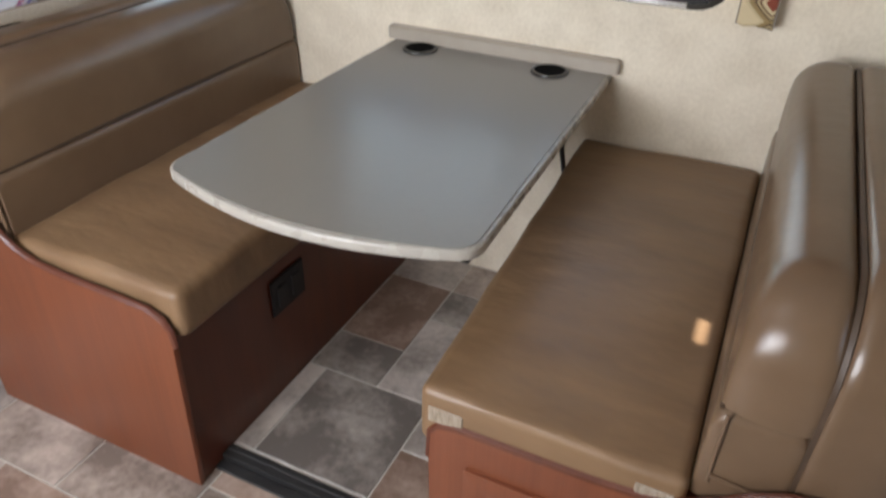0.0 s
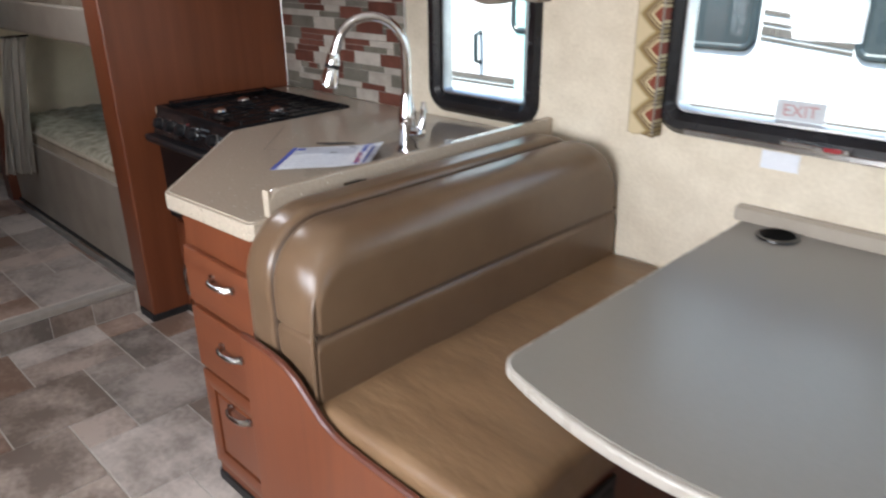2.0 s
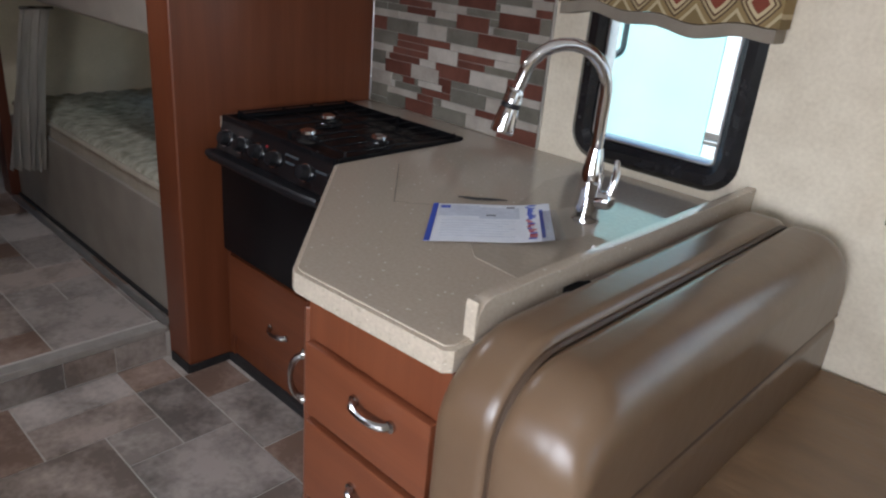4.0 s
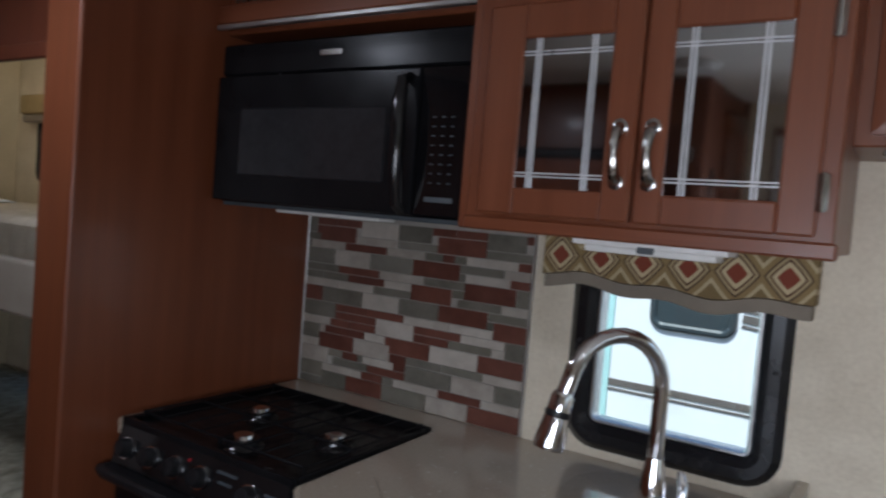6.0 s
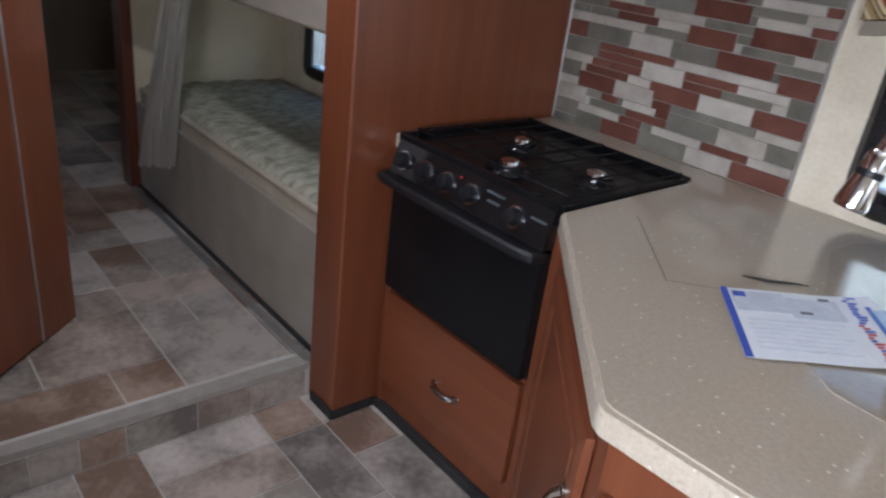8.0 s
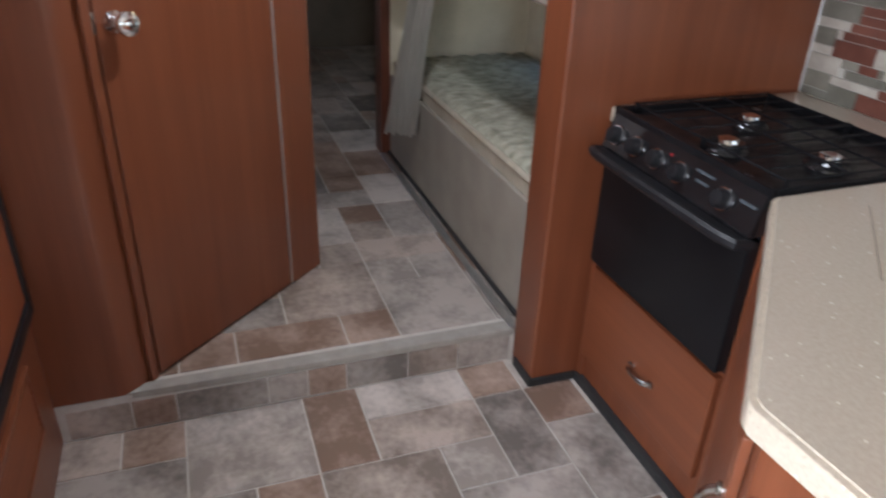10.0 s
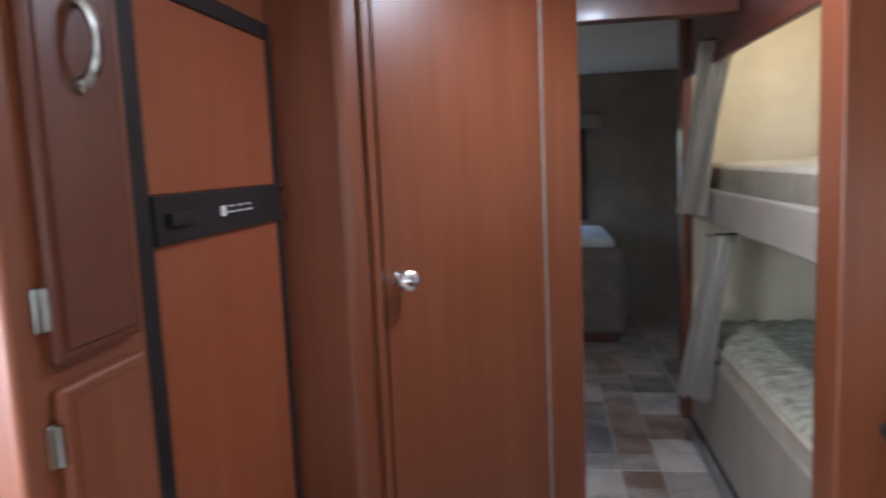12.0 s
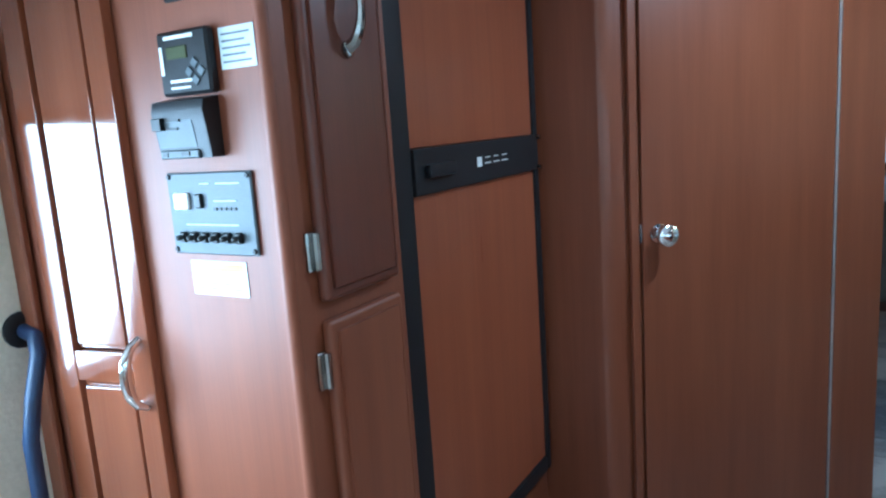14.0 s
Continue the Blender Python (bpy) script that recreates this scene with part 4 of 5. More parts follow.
# ---- valances ----
va = thing("sink_valance", (1.16, -0.06, 1.33), "ikat-patterned fabric valance over the sink window", "valance")
nv = 40
X0, X1 = 0.858, 1.468


def wave(u):
    return 0.008 * math.sin(2 * math.pi * (u * 1.0 + 0.1)) - 0.006 * math.cos(6 * math.pi * u)


part("fabric", prism([(X0 + (X1 - X0) * k / nv, 1.362 + wave(k / nv)) for k in range(nv + 1)] + [(X1, 1.458), (X0, 1.458)], "y", -0.075, -0.003, 0.006), ikat_material("ikat_valance_cloth", 0.0 - 0.305, 1.412 - 1.33, 0.1017), va)
part("lower_band", prism([(X0 + 0.006 + (X1 - X0 - 0.012) * k / nv, 1.330 + wave(k / nv) * 1.1) for k in range(nv + 1)] + [(X1 - 0.006 - (X1 - X0 - 0.012) * k / nv, 1.361 + wave(1 - k / nv)) for k in range(nv + 1)], "y", -0.070, -0.004, 0.004), valance_band, va, "plain taupe lower band")
for nm, x0, x1 in (("window_side_valance", 1.788, 1.866), ("window_side_valance", 3.105, 3.192)):
    v = thing(nm, ((x0 + x1) / 2, -0.03, 0.985), "ikat-patterned padded side panel beside the dinette window", "valance", group="side panels of the dinette window")
    part("fabric", prism([(x0, 0.992), (x0 + 0.02, 0.986), (x0 + 0.045, 0.990), (x1, 0.984), (x1, 1.66), (x0, 1.66)], "y", -0.062, -0.001, 0.010, 3), ikat_material("ikat_side_cloth", 0.02, 0.034, 0.088, False, (0.58, 0.48, 0.30)), v)
    for x in (x0 + 0.004, x1 - 0.004):
        part("edge_welt", tube([(x, -0.055, 0.992), (x, -0.055, 1.658)], 0.005, 8), valance_band, v, "plain taupe edge welt")


# ---- dinette ----
tb = thing("dinette_table", (2.48, -0.55, 0.77), "grey-taupe laminate dinette table with a bowed pale edge", "table")


def table_outline(i):
    pts = [(2.130 + i, -0.004 - i), (2.126 + i, -0.962)]
    # rounded front corners joined by a bowed front
    for k in range(7):
        t = radians(180 + 62 * k / 6)
        pts.append((2.126 + i + 0.06 + 0.06 * math.cos(t), -0.962 + 0.06 * math.sin(t)))
    xa, xb = pts[-1][0], 2.835 - i - (pts[-1][0] - (2.126 + i))
    y_end = pts[-1][1]
    for k in range(1, 16):
        u = k / 16
        pts.append((xa + (xb - xa) * u, y_end - (0.068 - 0.6 * i) * math.sin(math.pi * u) ** 0.9 + i * 0.6 * math.sin(math.pi * u)))
    for k in range(7):
        t = radians(298 + 62 * k / 6)
        pts.append((2.835 - i - 0.06 + 0.06 * math.cos(t), -0.962 + 0.06 * math.sin(t)))
    pts += [(2.835 - i, -0.962), (2.815 - i, -0.004 - i)]
    clean = []
    for p in pts:
        if not clean or (Vector(p) - Vector(clean[-1])).length > 0.003:
            clean.append(p)
    return clean


part("edging", prism(table_outline(0.0), "z", 0.772, 0.7975, 0.008, 3), table_edge, tb, "pale rounded edging")
part("top", prism(table_outline(0.010), "z", 0.790, 0.8000, 0.001), table_mat, tb)
lip_mat = material("pale_taupe_rail", (0.37, 0.325, 0.265), (0.40, 0.355, 0.29), 30, 0.32, 0.02, 200)
part("wall_lip", prism([(-0.030, 0.8005), (-0.003, 0.8005), (-0.003, 0.841), (-0.022, 0.841), (-0.030, 0.834)], "x", 2.112, 2.838, 0.012, 3), lip_mat, tb, "rounded rear lip")
for cx in (2.252, 2.658):
    ch = part("cup_holder", lathe([(0, 0.050), (0.003, 0.053), (0.006, 0.052), (0.007, 0.048)], (cx, -0.083, 0.7995), (0, 0, 1), 24), frame_black, tb, "black plastic cup holder")
    # A flat black disc paints the shade down in the cup holder.
    part("cup_shade", lathe([(0, 0.043), (0.0006, 0.043)], (cx, -0.083, 0.8067), (0, 0, 1), 24), matte_black, ch, "flat black disc for the shade inside the well")
part("leg", merge(tube([(2.765, -0.86, 0.762), (2.765, -0.30, 0.735), (2.765, -0.05, 0.30)], 0.007, 10), box(2.74, 2.79, -0.93, -0.84, 0.71, 0.768, 0.004)), black_plastic, tb, "dark folding support leg")
part("wall_bracket", merge(box(2.700, 2.706, -0.012, -0.002, 0.50, 0.768, 0.002), box(2.700, 2.706, -0.25, -0.002, 0.758, 0.768, 0.003)), dark_metal, tb, "dark metal wall bracket")


def side_panel(pts):
    return prism(pts, "y", -1.168, -1.150, 0.005, 2)


# kitchen-side bench
bl = thing("dinette_bench", (1.85, -0.58, 0), "tan leatherette dinette bench on a cherry wood base beside the counter", "bench", group="dinette benches")
curve = [(1.497, 0.0), (2.200, 0.0), (2.222, 0.46), (2.218, 0.50), (2.200, 0.525), (2.165, 0.540), (2.05, 0.545), (1.92, 0.548), (1.84, 0.555), (1.785, 0.575), (1.745, 0.605), (1.705, 0.634), (1.66, 0.652), (1.60, 0.660), (1.497, 0.662)]
part("side_panel", side_panel(curve), wood_v, bl)
part("edge_trim", tube([(x, -1.159, z + 0.001) for x, z in curve[2:]], 0.009, 8), wood_dark, bl, "dark rounded edge trim")
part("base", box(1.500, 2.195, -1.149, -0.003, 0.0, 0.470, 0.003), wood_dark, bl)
part("seat", soft_box(1.735, 2.240, -1.146, -0.006, 0.470, 0.590, 0.028, 0.014, wrinkle=0.006), leather_seat, bl, "creased tan seat cushion")
bk = part("backrest", cushion_slab(1.607, 1.750, -1.140, -0.006, 0.742, 0.952, 0.13, 0.030, 0.085), leather, bl)
part("piping", tube([(1.745, -1.128, 0.742), (1.747, -0.6, 0.742), (1.745, -0.02, 0.742)], 0.0055, 6), piping_mat, bk)
part("welt", tube([(1.745, -1.140, 0.565), (1.746, -1.141, 0.65), (1.746, -1.139, 0.742), (1.742, -1.132, 0.80), (1.730, -1.105, 0.86), (1.710, -1.06, 0.91), (1.690, -1.00, 0.936)], 0.0045, 6), leather, bk)
part("lumbar", cushion_slab(1.607, 1.752, -1.138, -0.008, 0.560, 0.742, 0.02, 0.02, 0.030), leather, bl)
bb = part("back_shell", cushion_slab(1.496, 1.603, -1.143, -0.012, 0.600, 0.962, 0.15, 0.045, 0.022), leather, bl)


def arch(x, y0, y1, z0, z1, r, seg=8):
    pts = [(x, y0, z0)]
    for k in range(seg + 1):
        t = radians(180 - 90 * k / seg)
        pts.append((x, y0 + r + r * math.cos(t), z1 - r + r * math.sin(t)))
    for k in range(seg + 1):
        t = radians(90 - 90 * k / seg)
        pts.append((x, y1 - r + r * math.cos(t), z1 - r + r * math.sin(t)))
    return pts


part("tear", prism([(1.506, -0.855), (1.526, -0.862), (1.538, -0.835), (1.534, -0.805), (1.518, -0.792), (1.507, -0.815)], "z", 0.940, 0.9585, 0.002), matte_black, bb, "dark torn spot")
part("piping", tube(arch(1.605, -1.131, -0.02, 0.60, 0.942, 0.13), 0.007, 6), piping_mat, bb)
ot = part("outlet_plate", box(2.196, 2.204, -0.82, -0.68, 0.285, 0.395, 0.003), black_plastic, bl, "black outlet plate")
part("outlet", merge(box(2.203, 2.208, -0.80, -0.76, 0.31, 0.37, 0.002), box(2.203, 2.208, -0.74, -0.70, 0.31, 0.37, 0.002)), black_rubber, ot)

# cab-side bench
br = thing("dinette_bench", (3.15, -0.58, 0), "tan leatherette dinette bench with a raised-panel cherry wood end", "bench", group="dinette benches")
rc = [(3.485, 0.0), (2.835, 0.0), (2.825, 0.44), (2.828, 0.505), (2.845, 0.525), (2.88, 0.533), (3.00, 0.533), (3.12, 0.534), (3.20, 0.540), (3.26, 0.556), (3.31, 0.585), (3.345, 0.615), (3.39, 0.640), (3.43, 0.648), (3.465, 0.640), (3.485, 0.610)]
part("side_panel", side_panel(rc), wood_v, br)
part("edge_trim", tube([(x, -1.159, z + 0.001) for x, z in rc[2:]], 0.009, 8), wood_dark, br, "dark rounded edge trim")
rails, field = raised_panel(2.90, 3.36, 0.08, 0.455, -1.168, 0.012, 0.055)
part("end_door", merge(*rails), wood_v, br)
part("door_field", field, wood_v, br)
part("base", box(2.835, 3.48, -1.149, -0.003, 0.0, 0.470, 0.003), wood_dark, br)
seat_bm = soft_box(2.790, 3.262, -1.160, -0.006, 0.470, 0.598, 0.024, 0.012, wrinkle=0.008, seed=7.0)
for v in seat_bm.verts:
    w = (3.262 - v.co.x) / 0.472
    v.co.x += w * (0.012 - 0.036 * (v.co.y + 1.16))
seatr = part("seat", seat_bm, leather_seat, br, "creased tan seat cushion")
zip_mat = material("ribbed_tan_binding", (0.20, 0.15, 0.10), (0.42, 0.36, 0.28), 160, 0.6, 0.3, 300, stretch=(3, 1, 0.2))
for xa, xb in ((3.185, 3.245), (2.822, 2.888)):
    part("binding", box(xa, xb, -1.1635, -1.157, 0.532, 0.566, 0.002), zip_mat, seatr, "pale ribbed seam binding")
part("lumbar", cushion_slab(3.262, 3.392, -1.138, -0.008, 0.560, 0.742, 0.02, 0.030, 0.02), leather, br)
bk2 = part("backrest", cushion_slab(3.268, 3.392, -1.140, -0.006, 0.742, 0.952, 0.13, 0.075, 0.030), leather, br)
part("piping", tube([(3.272, -1.128, 0.742), (3.270, -0.6, 0.742), (3.272, -0.02, 0.742)], 0.004, 6), piping_mat, bk2)
part("seam", tube([(3.283, -1.139, 0.60), (3.281, -1.1425, 0.66), (3.282, -1.142, 0.742)], 0.003, 6), leather, bk2)
part("seam", tube([(3.283, -1.1405, 0.615), (3.33, -1.1435, 0.612), (3.388, -1.1405, 0.605)], 0.003, 6), leather, bk2)
bb2 = part("back_shell", cushion_slab(3.396, 3.505, -1.143, -0.012, 0.600, 0.962, 0.15, 0.022, 0.045), leather, br)
part("piping", tube(arch(3.394, -1.131, -0.02, 0.60, 0.942, 0.13), 0.007, 6), piping_mat, bb2)

# ---- bunks ----
bu = thing("bunk_bed", (-1.0, -0.4, UP), "built-in double bunk with grey-taupe vinyl fronts", "bunk bed")
part("lower_front", box(-1.84, -0.152, -0.750, -0.730, UP + 0.001, 0.545, 0.008, 2), bunk_vinyl, bu)
part("lower_deck", box(-1.84, -0.152, -0.729, -0.003, 0.40, 0.47, 0.003), bunk_vinyl, bu)
part("upper_rail", box(-1.84, -0.152, -0.755, -0.715, 1.135, 1.280, 0.012, 3), bunk_vinyl, bu)
part("upper_deck", box(-1.84, -0.152, -0.714, -0.003, 1.150, 1.215, 0.003), bunk_vinyl, bu)


def quilted(x0, x1, y0, y1, z0, z1, p=0.075, amp=0.012, nx=110, ny=48):
    bm = bmesh.new()
    top = []
    for i in range(nx + 1):
        row = []
        for j in range(ny + 1):
            x, y = x0 + (x1 - x0) * i / nx, y0 + (y1 - y0) * j / ny
            e = min(x - x0, x1 - x, y - y0, y1 - y)
            edge = 0.03 * (1 - min(1, e / 0.035)) ** 2
            q = abs(math.sin(math.pi * (x + 0.7 * y) / p)) ** 0.5 * abs(math.sin(math.pi * (x - 0.7 * y) / p)) ** 0.5
            row.append(bm.verts.new((x, y, z1 - edge + amp * (q - 0.6))))
        top.append(row)
    for a, b in zip(top, top[1:]):
        for j in range(ny):
            bm.faces.new((a[j], b[j], b[j + 1], a[j + 1]))
    rim = [r[0] for r in top] + top[-1][1:] + [r[-1] for r in reversed(top[:-1])] + list(reversed(top[0][1:-1]))
    lows = [bm.verts.new((v.co.x, v.co.y, z0)) for v in rim]
    for k in range(len(rim)):
        j = (k + 1) % len(rim)
        bm.faces.new((rim[k], rim[j], lows[j], lows[k]))
    bm.faces.new(lows)
    return bm


m1 = thing("bunk_mattress", (-1.0, -0.37, 0.47), "sage-patterned quilted mattress on the lower bunk", "mattress", group="bunk mattresses")
part("ticking", quilted(-1.835, -0.156, -0.722, -0.01, 0.471, 0.630), quilt_green, m1)
part("border", tube([(-1.83, -0.724, 0.60), (-0.16, -0.724, 0.60)], 0.012, 8), mattress_mat, m1, "cream corded edge")
part("side_band", box(-1.833, -0.158, -0.7285, -0.7225, 0.475, 0.592, 0.003), mattress_mat, m1, "cream side band")
m2 = thing("bunk_mattress", (-1.0, -0.36, 1.215), "cream quilted mattress on the upper bunk", "mattress", group="bunk mattresses")
part("ticking", quilted(-1.835, -0.156, -0.705, -0.01, 1.2155, 1.385), mattress_mat, m2)
sb = bmesh.new()
rows = []
for i in range(120):
    x = -1.83 + 1.67 * i / 119
    rows.append([sb.verts.new((x, -0.708 - 0.012 * abs(math.sin(math.pi * x / 0.085)) ** 0.6 * math.sin(math.pi * j / 6) - 0.002, 1.225 + 0.14 * j / 6)) for j in range(7)])
for a, b in zip(rows, rows[1:]):
    for j in range(6):
        sb.faces.new((a[j], b[j], b[j + 1], a[j + 1]))
bmesh.ops.solidify(sb, geom=sb.faces[:], thickness=0.003)
part("side_band", sb, mattress_mat, m2, "tufted side band")


def curtain(name, label, z1, z0, ya1, yb1, ya0, yb0, x=-1.3, folds=5):
    bm = bmesh.new()
    rows = []
    for i in range(15):
        v = i / 14
        ya, yb = ya1 + (ya0 - ya1) * v ** 0.8, yb1 + (yb0 - yb1) * v ** 0.8
        row = []
        for j in range(49):
            u = j / 48
            amp = 0.012 + 0.022 * v
            xx = x + amp * math.sin(2 * math.pi * folds * u + 0.8 * math.sin(3 * v)) + 0.35 * (u - 0.5) * (yb - ya)
            row.append(bm.verts.new((xx, ya + (yb - ya) * u + 0.006 * math.sin(9 * u + 4 * v), z1 + (z0 - z1) * v - 0.012 * u * v)))
        rows.append(row)
    for a, b in zip(rows, rows[1:]):
        for j in range(48):
            bm.faces.new((a[j], a[j + 1], b[j + 1], b[j]))
    bmesh.ops.solidify(bm, geom=bm.faces[:], thickness=0.003)
    c = thing(name, (x, (ya0 + yb0) / 2, z0), label, "curtain", group="bunk curtains")
    part("cloth", bm, curtain_mat, c)
    part("rod", tube([(x, min(ya1, yb1) - 0.01, z1 + 0.004), (x, max(ya1, yb1) + 0.02, z1 + 0.004)], 0.006, 8), dark_metal, c)
    return c


curtain("bunk_curtain", "pale linen curtain gathered beside the lower bunk", 1.100, 0.425, -0.790, -0.690, -0.915, -0.790, x=-1.3)
curtain("bunk_curtain", "pale linen curtain gathered beside the upper bunk", 1.872, 1.195, -0.822, -0.690, -0.912, -0.812, x=-1.3)

for k, (x, y, a) in enumerate(((-1.72, -0.20, 8), (-1.50, -0.26, -6))):
    lfl = single("folded_card", rot(box(x - 0.10, x + 0.10, y - 0.05, y + 0.05, 1.392, 1.396, 0.001), (x, y, 1.39), "Z", a), paper, "blank white card on the upper mattress", "card", origin=(x, y, 1.39), group="cards on the upper bunk")
single("bunk_lamp", merge(lathe([(0, 0.06), (-0.01, 0.058), (-0.03, 0.045), (-0.036, 0.02)], (-1.25, -0.42, CEIL), (0, 0, 1), 20)), white_plastic, "small white ceiling lamp over the upper bunk", "lamp", origin=(-1.25, -0.42, CEIL))
bv = thing("bunk_valance", (-1.4, -0.05, 1.77), "tan fabric valance over the upper bunk window", "valance")
part("fabric", box(-1.72, -1.0, -0.07, -0.002, 1.775, 1.86, 0.012, 3), material("tan_bunk_cloth", (0.30, 0.22, 0.10), (0.40, 0.30, 0.15), 16, 0.8, 0.3, 200), bv)
part("lower_band", box(-1.71, -1.01, -0.062, -0.004, 1.742, 1.774, 0.008, 2), valance_band, bv)

# ---- bedroom ----
bd = thing("bed", (-3.75, -1.55, UP), "bed with a quilted spread and a white folded sheet", "bed")
part("base", box(-4.38, -3.34, -2.30, -0.95, UP, 0.42, 0.01), wood_dark, bd)
sp = soft_box(-4.38, -3.30, -2.34, -0.90, UP + 0.06, 0.80, 0.07, 0.03, wrinkle=0.01)
part("spread", sp, bed_spread, bd)
part("sheet", soft_box(-4.37, -3.36, -2.28, -0.97, 0.79, 0.86, 0.034, 0.05, wrinkle=0.008), sheet_mat, bd, "white folded sheet")
vb = thing("bedroom_valance", (-4.36, -1.38, 1.66), "dark padded valance over the bedroom window", "valance")
part("fabric", box(-4.395, -4.31, -1.70, -0.98, 1.665, 1.78, 0.012, 3), valance_band, vb)

# ---- refrigerator ----
fr = thing("refrigerator", (0.2, -2.4, 0.44), "two-door refrigerator with cherry wood panels in a black frame", "refrigerator")
part("body", box(-0.132, 0.600, -2.70, -2.168, 0.445, 1.822, 0.003), black_plastic, fr)
FY0, FY1 = -2.167, -2.140
part("frame_stile", box(0.506, 0.598, FY0, FY1, 0.45, 1.815, 0.006, 2), black_plastic, fr)
part("frame_stile", box(-0.130, -0.106, FY0, FY1, 0.45, 1.815, 0.006, 2), black_plastic, fr)
part("frame_rail", box(-0.106, 0.506, FY0, FY1, 1.775, 1.815, 0.006, 2), black_plastic, fr)
part("frame_rail", box(-0.106, 0.506, FY0, FY1, 0.45, 0.492, 0.006, 2), black_plastic, fr)
hb = part("handle_band", merge(box(-0.106, 0.506, FY0, FY1 + 0.006, 1.312, 1.405, 0.006, 2), box(0.36, 0.47, FY1 + 0.006, FY1 + 0.02, 1.345, 1.372, 0.006, 2)), black_plastic, fr)
part("badge", box(0.222, 0.244, FY1 + 0.005, FY1 + 0.008, 1.348, 1.370, 0.001), white_plastic, hb, "white badge square")
for k in range(3):
    part("display_mark", box(0.085 + 0.045 * k, 0.115 + 0.045 * k, FY1 + 0.005, FY1 + 0.0075, 1.353, 1.356, 0), white_plastic, hb)
    part("display_mark", box(0.090 + 0.045 * k, 0.112 + 0.045 * k, FY1 + 0.005, FY1 + 0.0075, 1.366, 1.3685, 0), white_plastic, hb)
part("door_panel", box(-0.106, 0.506, FY0, FY1 - 0.008, 1.405, 1.775, 0.002), fridge_wood, fr)
part("door_panel", box(-0.106, 0.506, FY0, FY1 - 0.008, 0.492, 1.312, 0.002), fridge_wood, fr)
for z in (1.318, 1.398):
    part("hinge", lathe([(0, 0.007), (0.012, 0.007)], (-0.118, FY1, z), (0, 1, 0), 10), nickel, fr)
lv = thing("fridge_vent", (0.2, -2.16, 0.2), "cherry wood louvred vent under the refrigerator", "vent")
for k in range(8):
    part("slat", rot(box(0.02, 0.44, -2.170, -2.156, 0.20 + 0.02 * k, 0.212 + 0.02 * k, 0.002), (0.2, -2.163, 0.206 + 0.02 * k), "X", 25), wood_h, lv)
part("frame", merge(box(0.0, 0.02, -2.166, -2.152, 0.18, 0.38, 0.002), box(0.44, 0.46, -2.166, -2.152, 0.18, 0.38, 0.002), box(0.02, 0.44, -2.166, -2.152, 0.18, 0.195, 0.002), box(0.02, 0.44, -2.166, -2.152, 0.365, 0.38, 0.002)), wood_h, lv)

# ---- pantry ----
pn = thing("pantry_cabinet", (0.75, -2.4, 0), "narrow cherry wood pantry with two raised doors", "cabinet")
part("body", prism([(0.628, -2.72), (0.948, -2.72), (0.946, -2.66), (0.920, -2.400), (0.920, -2.114), (0.917, -2.106), (0.908, -2.100), (0.628, -2.100)], "z", 0.0, CEIL - 0.002, 0), wood_satin, pn)
part("corner_bead", tube([(0.909, -2.111, 0.0), (0.909, -2.111, CEIL - 0.004)], 0.012, 12), wood_satin, pn)
for z0, z1 in ((1.196, 1.92), (0.16, 1.166)):
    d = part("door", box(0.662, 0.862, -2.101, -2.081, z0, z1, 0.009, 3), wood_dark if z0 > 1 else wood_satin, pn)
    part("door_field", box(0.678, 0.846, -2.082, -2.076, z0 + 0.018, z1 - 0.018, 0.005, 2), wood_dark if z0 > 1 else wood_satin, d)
    hz = (1.275, 1.80) if z0 > 1 else (1.09, 0.28)
    for z in hz:
        part("hinge", merge(box(0.860, 0.882, -2.101, -2.093, z - 0.03, z + 0.03, 0.002), tube([(0.866, -2.089, z - 0.028), (0.866, -2.089, z + 0.028)], 0.006, 8)), nickel, d)
hp = pull_bm(0.0, 0.0, 0.0, 0.058, 0.034, True, 0.007)
bmesh.ops.transform(hp, matrix=Matrix.Translation((0.768, -2.077, 1.628)) @ Matrix.Rotation(radians(180), 4, "Z"), verts=hp.verts)
part("handle", hp, nickel, pn, "curved bright metal pull")

# ---- devices on the pantry side (face at x = 0.92) ----
FX = 0.9205


def face_box(y0, y1, z0, z1, d0, d1, bev=0.002):
    return box(FX + d0, FX + d1, y0 + 0.010, y1 + 0.010, z0, z1, bev)


sw = thing("wall_switch", (FX, -2.257, 1.65), "black rocker switch plate on the cherry panel", "switch")
part("plate", face_box(-2.289, -2.226, 1.648, 1.760, 0, 0.008, 0.003), black_plastic, sw)
part("rocker", face_box(-2.270, -2.245, 1.68, 1.73, 0.007, 0.014, 0.003), black_plastic, sw)
part("indicator", face_box(-2.262, -2.250, 1.656, 1.664, 0.007, 0.011, 0.001), white_plastic, sw)
mo = thing("solar_monitor", (FX, -2.25, 1.51), "black monitor panel with a small green display", "monitor")
part("case", face_box(-2.303, -2.199, 1.515, 1.606, 0, 0.018, 0.004), black_plastic, mo)
part("display", face_box(-2.282, -2.240, 1.566, 1.584, 0.017, 0.020, 0.001), material("dim_green_display", (0.055, 0.065, 0.03), (0.07, 0.08, 0.04), 20, 0.25), mo, "dim olive display")
for dy, dz in ((-0.012, 0), (0.012, 0), (0, 0.012), (0, -0.012)):
    part("key", rot(face_box(-2.226 + dy - 0.006, -2.226 + dy + 0.006, 1.546 + dz - 0.006, 1.546 + dz + 0.006, 0.017, 0.021, 0.001), (FX, -2.216 + dy, 1.546 + dz), "X", 45), grey_panel, mo)
